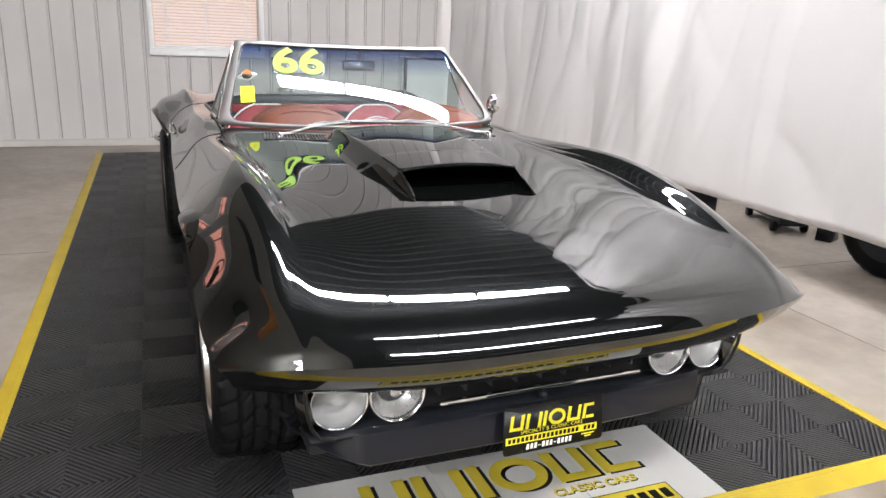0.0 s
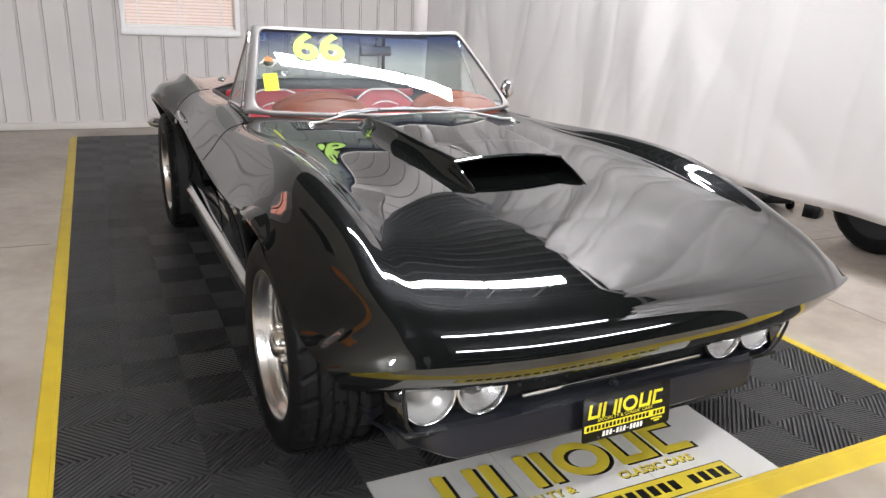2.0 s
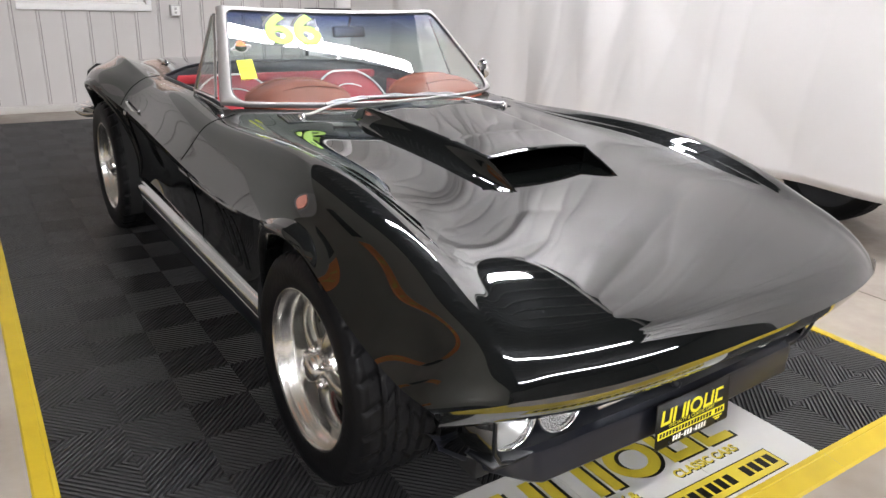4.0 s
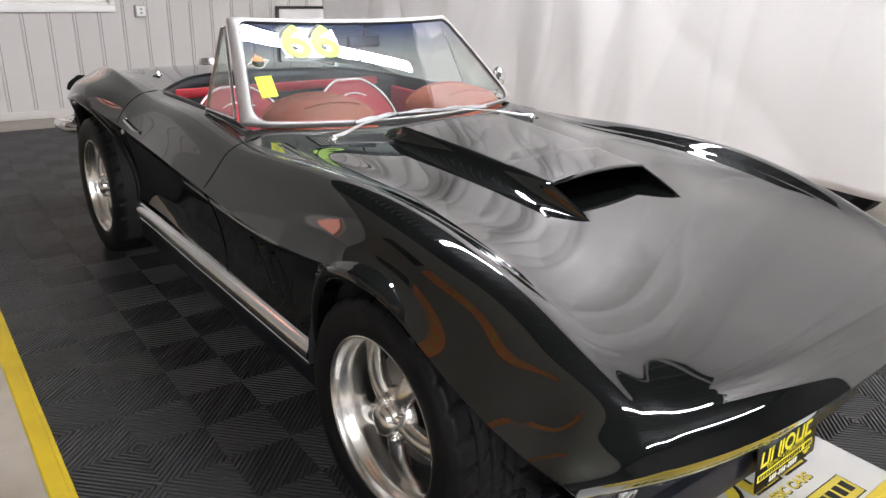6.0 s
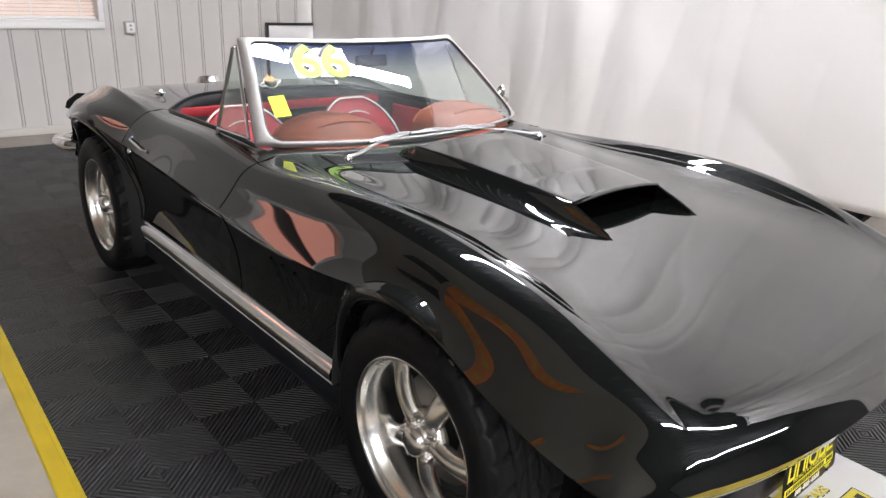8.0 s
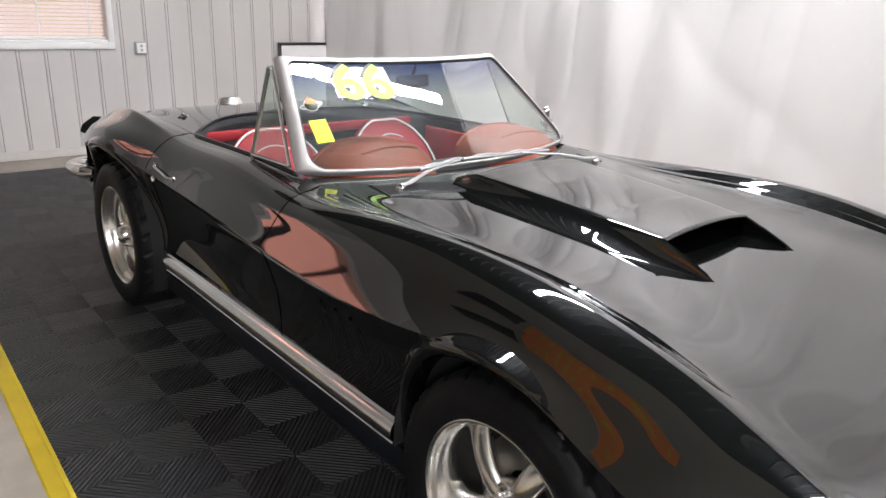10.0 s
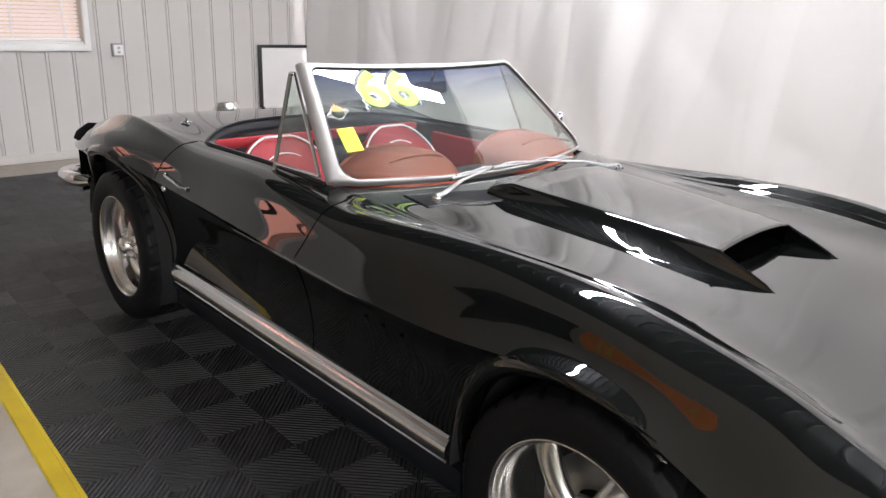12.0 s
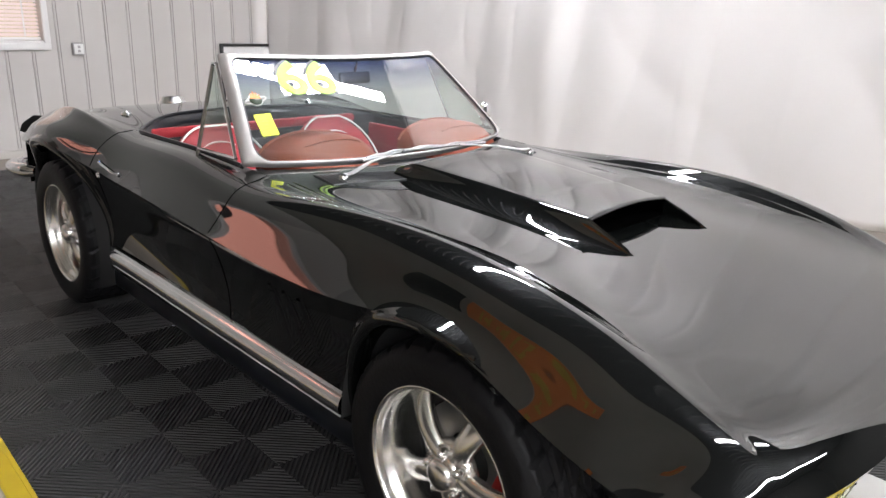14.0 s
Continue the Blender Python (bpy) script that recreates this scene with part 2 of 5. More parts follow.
def tube(points, radius, sides=8, bm=None, closed=False, flat=1.0, up=(0, 0, 1)):
    """A tube along points; flat squeezes it along the second normal; radius may be a list."""
    pts = [Vector(p) for p in points]
    n = len(pts)
    rows = []
    for i, p in enumerate(pts):
        a = pts[(i - 1) % n] if (closed or i) else pts[0]
        b = pts[(i + 1) % n] if (closed or i < n - 1) else pts[-1]
        d = (b - a).normalized()
        s = d.cross(Vector(up))
        s = s.normalized() if s.length > 1e-4 else d.orthogonal().normalized()
        t = s.cross(d)
        r = radius[i] if isinstance(radius, (list, tuple)) else radius
        rows.append([p + (s * math.cos(w) + t * math.sin(w) * flat) * r for w in (2 * math.pi * k / sides for k in range(sides))])
    bm = grid(rows, bm, close_u=closed, close_v=True)
    if not closed:
        bm.verts.ensure_lookup_table()
        tot = len(bm.verts)
        first, last = [bm.verts[tot - n * sides + k] for k in range(sides)], [bm.verts[tot - sides + k] for k in range(sides)]
        bm.faces.new(first)
        bm.faces.new(list(reversed(last)))
    bmesh.ops.recalc_face_normals(bm, faces=bm.faces)
    return bm


def prism(poly, thick, bm=None):
    """A flat plate: polygon of 3D points, thickened along its normal (both ways)."""
    bm = bm or bmesh.new()
    pts = [Vector(p) for p in poly]
    nrm = (pts[1] - pts[0]).cross(pts[2] - pts[0]).normalized() * thick / 2
    a, b = [bm.verts.new(p + nrm) for p in pts], [bm.verts.new(p - nrm) for p in pts]
    bm.faces.new(a)
    bm.faces.new(list(reversed(b)))
    n = len(pts)
    for i in range(n):
        bm.faces.new((a[i], b[i], b[(i + 1) % n], a[(i + 1) % n]))
    return bm


def spline(xs, ys):
    """A natural cubic spline through the points, as a function of numpy arrays."""
    x, y = np.asarray(xs, float), np.asarray(ys, float)
    n = len(x)
    h = np.diff(x)
    a, r = np.eye(n), np.zeros(n)
    for i in range(1, n - 1):
        a[i, i - 1], a[i, i], a[i, i + 1] = h[i - 1], 2 * (h[i - 1] + h[i]), h[i]
        r[i] = 6 * ((y[i + 1] - y[i]) / h[i] - (y[i] - y[i - 1]) / h[i - 1])
    k = np.linalg.solve(a, r)

    def f(t):
        t = np.asarray(t, float)
        i = np.clip(np.searchsorted(x, t) - 1, 0, n - 2)
        u, w = x[i + 1] - t, t - x[i]
        return (k[i] * u ** 3 + k[i + 1] * w ** 3) / (6 * h[i]) + (y[i] / h[i] - k[i] * h[i] / 6) * u + (y[i + 1] / h[i] - k[i + 1] * h[i] / 6) * w
    return f


# ---------------------------------------------------------------- the hall
WALL_Y, TOP = 6.96, 4.2
X_LO, X_HI, Y_LO = -9.0, 6.5, -8.0

floor = part("floor", box((X_LO, Y_LO, -0.15), (X_HI, WALL_Y + 0.2, -0.012)), CONCRETE, smooth=0)
tagged(floor, "brown-grey sealed concrete floor with stains", "floor", kind="structure")
for k, (a, b) in enumerate((((-4.0, Y_LO), (-3.994, 6.9)), ((X_LO, 3.02), (-1.5, 3.026)), ((1.5, 1.72), (X_HI, 1.726)), ((2.05, Y_LO), (2.056, 1.7)), ((X_LO, -1.8), (X_HI, -1.794)))):
    part("floor_joint", box((a[0], a[1], -0.0125), (b[0], b[1], -0.0108)), JOINT, floor, "thin dark saw-cut joint", smooth=0)

ceiling = part("ceiling", box((X_LO, Y_LO, TOP), (X_HI, WALL_Y + 0.2, TOP + 0.1)), CEIL, smooth=0)
bmc = bmesh.new()
bmc.from_mesh(ceiling.data)
y = Y_LO + 0.2
while y < WALL_Y:
    box((-0.5, y, TOP - 0.03), (X_HI - 0.05, y + 0.025, TOP - 0.002), bm=bmc)
    y += 0.24
# unseen pale sheet, added so that the car's flank mirrors a lighter ceiling
box((X_LO + 0.01, Y_LO + 0.01, TOP - 0.02), (-1.65, WALL_Y - 0.03, TOP - 0.004), bm=bmc)
ceiling.data.materials.append(PURLIN)
ceiling.data.materials.append(PALE_CEIL)
for f in bmc.faces:
    c = f.calc_center_median()
    f.material_index = 0 if c.z > TOP - 0.0005 else 2 if c.x < -1.6 else 1
bmc.to_mesh(ceiling.data)
bmc.free()
tagged(ceiling, "dark ribbed metal ceiling of the hall", "ceiling", kind="structure")

# north wall with the window's opening
WX0, WX1, WZ0, WZ1 = -0.86, 0.21, 0.985, 2.0
WIN_X = (-5.55, -3.70, (WX0 + WX1) / 2)
WIN_Z = ((2.84, 3.54), (2.80, 3.54), (WZ0, WZ1))       # two high windows and the one by the car
WIN_W = WX1 - WX0
bm = bmesh.new()
x0 = X_LO
for xc, (za, zb) in zip(WIN_X, WIN_Z):
    box((x0, WALL_Y, -0.012), (xc - WIN_W / 2, WALL_Y + 0.16, TOP), bm=bm)
    box((xc - WIN_W / 2, WALL_Y, -0.012), (xc + WIN_W / 2, WALL_Y + 0.16, za), bm=bm)
    box((xc - WIN_W / 2, WALL_Y, zb), (xc + WIN_W / 2, WALL_Y + 0.16, TOP), bm=bm)
    x0 = xc + WIN_W / 2
box((x0, WALL_Y, -0.012), (X_HI, WALL_Y + 0.16, TOP), bm=bm)
wall_north = part("wall_north", bm, PANEL, smooth=0)
tagged(wall_north, "warm grey ribbed metal panel wall", "wall", kind="structure")


def rib_mesh(z0, z1, w, h):
    b = bmesh.new()
    prof = ((-w / 2, 0.0), (-w * 0.26, -h), (w * 0.26, -h), (w / 2, 0.0))
    grid([[(px, py, z0 + (0.012 if k == 0 and py else 0)) for px, py in prof] if k == 0 else [(px, py, z1) for px, py in prof] for k in (0, 1)], b)
    b.faces.new(list(b.verts)[:4])
    bmesh.ops.recalc_face_normals(b, faces=b.faces)
    return mesh_of(b, 0)


PITCH = 0.2139
# thin dark strips along one side of the ribs, coloured as their shadow
shade_lines = [mesh_of(box((0.0132, -0.003, 0.068), (0.0185, -0.0005, z)), 0) for z in (WZ0 - 0.07, 2.08)]
full, under, lower = rib_mesh(0.065, TOP - 0.01, 0.026, 0.014), rib_mesh(0.065, WZ0 - 0.07, 0.026, 0.014), rib_mesh(0.065, 2.08, 0.026, 0.014)
for k in range(-32, 42):
    x = -2.243 + PITCH * k
    if X_LO + 0.1 < x < X_HI - 0.1:
        inside = [abs(x - xc) < WIN_W / 2 + 0.06 for xc in WIN_X]
        part("rib", under if inside[2] else lower if any(inside) else full, PANEL, wall_north, m=pose(x, WALL_Y, 0))
        part("rib_shade_line", shade_lines[0] if inside[2] else shade_lines[1], RIB_SHADE, wall_north, m=pose(x, WALL_Y, 0))
spans = [X_LO + 0.002] + [e for xc in WIN_X[:2] for e in (xc - WIN_W / 2 - 0.07, xc + WIN_W / 2 + 0.07)] + [-0.35]
for xa, xb in zip(spans[::2], spans[1::2]):             # unseen darker sheets added for weaker light high up, between the high windows
    part("upper_dim_sheet", box((xa, WALL_Y - 0.026, 2.10), (xb, WALL_Y - 0.0225, TOP - 0.006)), DIM_PANEL, wall_north, "added darker sheets for the weaker light high on the wall", smooth=0)
# unseen darker sheet over the west end, coloured for the weak light there
part("lower_dim_sheet", box((X_LO + 0.002, WALL_Y - 0.0262, 0.058), (-2.85, WALL_Y - 0.0226, 2.098)), DIM_PANEL, wall_north, "added darker sheet for the weakly lit part of the wall", smooth=0)
part("base_rail", box((X_LO + 0.002, WALL_Y - 0.028, -0.012), (X_HI - 0.002, WALL_Y - 0.001, 0.055), 0.006), BASEBAND, wall_north, "low plain base band under the panels")

# walls out of view; the hall's lack of light is put into their colour
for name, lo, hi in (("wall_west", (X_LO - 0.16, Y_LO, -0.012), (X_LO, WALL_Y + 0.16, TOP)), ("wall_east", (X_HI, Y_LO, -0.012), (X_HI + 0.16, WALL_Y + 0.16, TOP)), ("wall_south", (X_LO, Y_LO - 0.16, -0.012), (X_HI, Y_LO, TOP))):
    tagged(part(name, box(lo, hi), UNLIT_WALL, smooth=0), "unseen plain wall, coloured dark for the unlit hall", "wall", kind="structure")

# windows with blinds; built in the plane y = 0 and then placed
def blinds_window(name, label, m, w, z0, z1, glow, slats=True):
    win = thing(name, label, "window", m, kind="structure")
    h = w / 2
    for lo, hi in (((-h - 0.05, -0.035, z0 - 0.06), (h + 0.05, -0.001, z0)), ((-h - 0.05, -0.035, z1), (h + 0.05, -0.001, z1 + 0.05)),
                   ((-h - 0.05, -0.035, z0), (-h, -0.001, z1)), ((h, -0.035, z0), (h + 0.05, -0.001, z1))):
        part("window_frame", box(lo, hi, 0.006), WHITEPAINT, win)
    part("window_sill", box((-h, 0.001, z0), (h, 0.15, z0 + 0.02), 0.004), WHITEPAINT, win)
    pane = part("pane", box((-h, 0.12, z0), (h, 0.126, z1)), GLASS, win, smooth=0)
    pane.visible_shadow = False
    slat = mesh_of(prism([(-h + 0.01, 0.0, 0.0), (h - 0.01, 0.0, 0.0), (h - 0.01, 0.010, 0.021), (-h + 0.01, 0.010, 0.021)], 0.0014), 0)
    for k in range(int((z1 - z0 - 0.06) / 0.032) if slats else 0):
        part("slat", slat, SLAT, win, m=pose(0, 0.06, z0 + 0.055 + 0.032 * k))
    part("bottom_rail", box((-h + 0.005, 0.05, z0 + 0.024), (h - 0.005, 0.08, z0 + 0.045), 0.004), WHITEPAINT, win)
    for x in (-h + 0.13, 0.0, h - 0.13) if slats else ():
        part("ladder_tape", box((x - 0.006, 0.052, z0 + 0.03), (x + 0.006, 0.054, z1)), WHITEPAINT, win, smooth=0)
    if not slats:
        part("mullion", box((-0.014, 0.03, z0 + 0.02), (0.014, 0.07, z1 - 0.002), 0.004), BOARDFRAME, win, "dark upright bar")
        part("transom", box((-h + 0.002, 0.028, z0 + 0.17), (h - 0.002, 0.075, z0 + 0.27), 0.004), BOARDFRAME, win, "dark cross bar")
    back = part("backdrop", box((-h - 0.6, 0.5, z0 - 0.5), (h + 0.6, 0.52, z1 + 0.5)), glow, smooth=0, m=m)
    tagged(back, "bright reddish daylight outside the window", "backdrop", kind="structure")


blinds_window("window_1", "white framed window with lowered pinkish blinds", pose((WX0 + WX1) / 2, WALL_Y, 0), WX1 - WX0, WZ0, WZ1, OUTSIDE)
for k, xc in enumerate(WIN_X[:2]):
    blinds_window("window_%d" % (k + 2), "high white framed window with a reddish glow behind it", pose(xc, WALL_Y, 0), WIN_W, *WIN_Z[k], SUNSIDE, False)

# fluorescent strips in rows across the hall
SPOTS = [(0.08 + 0.87 * i, yy) for yy, n_ in ((2.28, 3), (-1.25, 3), (-4.25, 6)) for i in range(n_)]
# unseen fill strips, added to brighten the west of the hall
SPOTS += [(-3.4 - 0.87 * i, yy) for yy in (-4.25, -6.6) for i in range(6)]
# unseen fill strips, added behind the cloth to brighten it
SPOTS += [(5.8, 2.0), (5.6, 3.4), (4.2, 5.0), (3.4, 5.8)]
for xc, yy in SPOTS:
    lamp = thing("ceiling_light", "white fluorescent strip light under the ceiling, some added as unseen fill", "ceiling light", pose(xc, yy, 3.62), "ceiling lights")
    part("housing", box((-0.425, -0.03, 0.022), (0.425, 0.03, 0.06), 0.008), WHITEPAINT, lamp)
    part("diffuser", box((-0.415, -0.07, -0.035), (0.415, 0.07, 0.02), 0.02), FRONTLIGHT if yy < 0 and xc > -1 else LIGHT, lamp, "glowing white diffuser")
    for sx in (-0.3, 0.3):
        part("hanger", box((sx - 0.006, -0.006, 0.058), (sx + 0.006, 0.006, TOP - 3.622)), PLASTIC, lamp, smooth=0)

# wall outlet
outlet = thing("outlet_box", "small grey electrical outlet box on the wall", "outlet", pose(0.48, WALL_Y, 0.935))
part("box", box((-0.05, -0.055, -0.055), (0.05, -0.001, 0.055), 0.01), PLASTIC, outlet)
part("cover_plate", box((-0.04, -0.06, -0.045), (0.04, -0.0555, 0.045), 0.004), WHITEPAINT, outlet)
for dz in (-0.018, 0.018):
    part("socket", box((-0.012, -0.062, dz - 0.011), (0.012, -0.0605, dz + 0.011)), PLASTIC, outlet, smooth=0)

# framed board leaning on the wall
board = thing("framed_board", "white board in a thin black metal frame", "board", pose(1.86, WALL_Y - 0.03, 0.0))
part("sheet", box((0.02, -0.03, 0.09), (1.18, -0.018, 0.965), 0.002), BOARD, board)
for lo, hi in (((0, -0.05, -0.012), (0.028, -0.012, 0.985)), ((1.18, -0.05, -0.012), (1.208, -0.012, 0.985)), ((0.028, -0.05, 0.957), (1.18, -0.012, 0.985)), ((0.028, -0.05, 0.07), (1.18, -0.012, 0.098))):
    part("frame_bar", box(lo, hi, 0.003), BOARDFRAME, board)


# white cloth hung as a backdrop
def curtain_x(y, z):
    a = 0.02 * math.sin(y * 4.1 + 0.9 * math.sin(y * 1.3)) + 0.01 * math.sin(y * 9.7 + 1.7 * math.sin(y * 2.1) + 0.25 * z)
    a += 0.06 * noise.noise(Vector((y * 0.9, z * 0.35, 3.1))) + 0.035 * noise.noise(Vector((y * 2.6, z * 1.1, 7.7)))
    # hanging folds with soft ridges, and creases that run slantwise
    r1 = 1 - abs(noise.noise(Vector((y * 1.6 + 0.22 * z, z * 0.22, 11.3))))
    r2 = 1 - abs(noise.noise(Vector((y * 1.1 - 0.9 * z, y * 0.4 + z * 0.8, 4.4))))
    a += 0.03 * r1 ** 5 + 0.018 * r2 ** 7
    a += 0.007 * noise.noise(Vector((y * 5.5 + 0.8 * z, z * 2.4, 1.9)))
    r3 = 1 - abs(noise.noise(Vector((y * 3.4 + 0.5 * z, z * 0.7, 21.7))))
    a += 0.012 * r3 ** 9
    return 2.41 + a * (0.62 + 0.2 * min(z, 3.0) + 0.9 * min(1.0, max(0.0, z - 1.6)))


ys = np.linspace(-1.5, 6.86, 400)
rows = []
for yv in ys:
    hem = 0.335 + 0.012 * math.sin(yv * 2.3) + 0.01 * noise.noise(Vector((yv * 1.7, 0.0, 0.0)))
    rows.append([(curtain_x(yv, hem + (3.5 - hem) * u), yv, hem + (3.5 - hem) * u) for u in np.linspace(0, 1, 64)])
curtain = part("backdrop_curtain", grid(rows), CLOTH, smooth=180)
sol = curtain.modifiers.new("thick", "SOLIDIFY")
sol.thickness = 0.003
tagged(curtain, "white cloth backdrop hanging in soft folds above the floor", "curtain")
rail = part("curtain_rail", tube([(2.43, -1.6, 3.51), (2.43, 6.9, 3.51)], 0.02, 10), PLASTIC)
tagged(rail, "long grey rail that carries the white cloth backdrop", "curtain rail")

# ---------------------------------------------------------------- the mat of ribbed tiles
T = 0.4
floor_mat = thing("floor_mat", "black ribbed interlocking floor tiles with yellow ramp edges", "floor mat")


def clip_half(poly, nx, ny, d):
    """The part of a polygon where nx*x + ny*y <= d."""
    out = []
    for i, p in enumerate(poly):
        q = poly[(i + 1) % len(poly)]
        a, b = nx * p[0] + ny * p[1] - d, nx * q[0] + ny * q[1] - d
        if a <= 0:
            out.append(p)
        if a * b < 0:
            t = a / (a - b)
            out.append((p[0] + t * (q[0] - p[0]), p[1] + t * (q[1] - p[1])))
    return out


def tile_mesh():
    """One tile: four fields of diagonal ribs that close to squares round the middle."""
    vs, fs, mi = [], [], []

    def face(pts, k):
        fs.append(tuple(range(len(vs), len(vs) + len(pts))))
        vs.extend(pts)
        mi.append(k)

    e = 0.0005
    # dark sheet below the ribs, coloured as the shade in their gaps
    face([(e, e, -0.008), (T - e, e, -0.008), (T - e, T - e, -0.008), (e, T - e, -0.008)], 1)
    step, wide, top, low, slope = 0.0149, 0.0074, 0.0, -0.007, 0.0010
    for cx in (0, 1):
        for cy in (0, 1):
            x0, y0 = cx * T / 2, cy * T / 2
            sq = [(x0 + e, y0 + e), (x0 + T / 2 - e, y0 + e), (x0 + T / 2 - e, y0 + T / 2 - e), (x0 + e, y0 + T / 2 - e)]
            s = 1 if cx == cy else -1
            n = (math.sqrt(0.5), s * math.sqrt(0.5))
            ds = [n[0] * p[0] + n[1] * p[1] for p in sq]
            mid = n[0] * T / 2 + n[1] * T / 2
            k0, k1 = math.floor((min(ds) - mid) / step) - 1, math.ceil((max(ds) - mid) / step) + 1
            for k in range(k0, k1):
                d = mid + (k + 0.5) * step
                cut = lambda a, b: clip_half(clip_half(sq, n[0], n[1], b), -n[0], -n[1], -a)
                p = cut(d - wide / 2, d + wide / 2)
                if len(p) < 3:
                    continue
                face([(x, y, top) for x, y in p], 0)
                for a, b, za, zb in ((d - wide / 2 - slope, d - wide / 2, low, top), (d + wide / 2, d + wide / 2 + slope, top, low)):
                    q = cut(a, b)
                    if len(q) >= 3:
                        face([(x, y, za + (zb - za) * (n[0] * x + n[1] * y - a) / (b - a)) for x, y in q], 0)
    me = bpy.data.meshes.new("tile")
    me.from_pydata(vs, [], fs)
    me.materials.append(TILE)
    me.materials.append(TILEBASE_SHADE)
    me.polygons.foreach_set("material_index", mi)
    me.update()
    return me


TILE_ME = tile_mesh()
for i in range(7):
    for j in range(16):
        if 2 <= i <= 4 and j == 0:
            continue
        part("tile", TILE_ME, None, floor_mat, m=pose(-1.4 + T * i, T * j, 0))


def ramp(length):
    """A straight piece of the ramp edge, along x, sloping down to -y."""
    b = bmesh.new()
    prof = ((0.0, -0.011), (0.0, 0.0015), (-0.012, 0.0015), (-0.014, -0.0005), (-0.016, 0.001), (-0.058, -0.006), (-0.064, -0.011))
    grid([[(x, py, pz) for py, pz in prof] for x in (0.0003, length - 0.0003)], b)
    bmesh.ops.recalc_face_normals(b, faces=b.faces)
    return mesh_of(b, 20)


ramp_me = ramp(T)
wide_me = ramp_me.copy()
for v in wide_me.vertices:
    v.co.y *= 1.4
for i in range(7):
    part("ramp_edge", wide_me, YELLOW, floor_mat, m=pose(-1.4 + T * i, 0, 0))
for j in range(16):
    part("ramp_edge", ramp_me, YELLOW, floor_mat, m=pose(-1.4, T * (j + 1), 0, rz=-90))
    part("ramp_edge", ramp_me, YELLOW, floor_mat, m=pose(1.4, T * j, 0, rz=90))
for x, m in ((-1.4, pose(-1.464, 0, 0)), (1.4, pose(1.4, 0, 0))):
    part("ramp_corner", box((0, -0.085, -0.011), (0.064, 0, -0.002), 0.004), YELLOW, floor_mat, m=m)
for k, w in enumerate((0.02, 0.008, 0.02, 0.014, 0.02)):
    part("print_mark", box((0.43 + 0.026 * k, -0.043, -0.0040), (0.43 + 0.026 * k + w, -0.037, -0.0030)), SIGNBLACK, floor_mat, "tiny dark print on the yellow edge", smooth=0)
part("back_edge", box((-1.4, 6.4, -0.011), (1.4, 6.406, 0.0), 0.001), TILEBASE_SHADE, floor_mat)

# printed tiles before the nose: gold shapes with black shadows on white
sign = thing("printed_floor_sign", "white floor sign with gold and black printed shapes and words", "sign")
for i in range(3):
    part("panel", box((-0.6 + T * i + 0.001, 0.001, -0.011), (-0.2 + T * i - 0.001, T - 0.001, 0.001), 0.001), SIGNWHITE, sign, smooth=0)


def flat(x0, y0, x1, y1, slant, z, parent, material, name="print_bar"):
    s = slant * (y1 - y0)
    return part(name, prism([(x0, y0, z), (x1, y0, z), (x1 + s, y1, z), (x0 + s, y1, z)], 0.0008), material, parent, smooth=0)


def oval(cx, cy, rx, ry, thick, z, material):
    """A flat printed oval ring on the sign."""
    b = bmesh.new()
    grid([[(cx + (rx - t) * math.cos(a), cy + (ry - t) * math.sin(a), z + h) for t, h in ((0, -0.0004), (0, 0.0004), (thick, 0.0004), (thick, -0.0004))] for a in np.linspace(0, 2 * math.pi, 48, endpoint=False)], b, close_u=True, close_v=True)
    bmesh.ops.recalc_face_normals(b, faces=b.faces)
    part("print_ring", b, material, sign, smooth=0)


for k, (x, w) in enumerate(((-0.425, 0.135), (-0.27, 0.155), (-0.095, 0.036), (-0.04, 0.18), (0.155, 0.135), (0.31, 0.125))):
    y0, y1, st = 0.19, 0.348, 0.036
    for dx, z, material in ((0.012, 0.0014, SIGNBLACK), (0.0, 0.0022, SIGNGOLD)):
        lo, hi = y0 - dx * 0.6, y1 - dx * 0.6
        if k == 3:
            oval(x + dx + w / 2, (lo + hi) / 2, w / 2, (hi - lo) / 2 + 0.004, st, z, material)
            continue
        flat(x + dx, lo, x + dx + st, hi, 0.0, z, sign, material)
        if k == 5:
            for yy in (lo, hi - st * 0.9):
                flat(x + dx + st, yy, x + dx + w, yy + st * 0.9, 0.0, z - 0.0001, sign, material)
        elif w > 0.1:
            flat(x + dx + w - st, lo, x + dx + w, hi, 0.0, z, sign, material)
            if k in (0, 4):
                flat(x + dx + st, lo, x + dx + w - st, lo + st * 0.9, 0.0, z - 0.0001, sign, material)


def floor_words(body, x, y, size, z, material, label):
    c = bpy.data.curves.new("words", "FONT")
    c.body, c.size, c.extrude, c.offset, c.align_x, c.align_y = body, size, 0.0003, 0.0012, "LEFT", "BOTTOM_BASELINE"
    c.materials.append(material)
    ob = new("print_line", c)
    ob.parent, ob.matrix_basis = sign, pose(x, y, z)
    return tagged(ob, label)


for body, x in (("SPECIALTY &", -0.30), ("CLASSIC CARS", 0.105)):
    floor_words(body, x + 0.003, 0.133, 0.043, 0.0013, SIGNBLACK, "black shadow of the words")
    floor_words(body, x, 0.136, 0.043, 0.0022, SIGNGOLD, "gold printed words")
flat(-0.40, 0.010, 0.455, 0.100, 0.0, 0.0014, sign, SIGNBLACK)
flat(-0.396, 0.014, 0.451, 0.096, 0.0, 0.0020, sign, SIGNGOLD)
x = -0.36
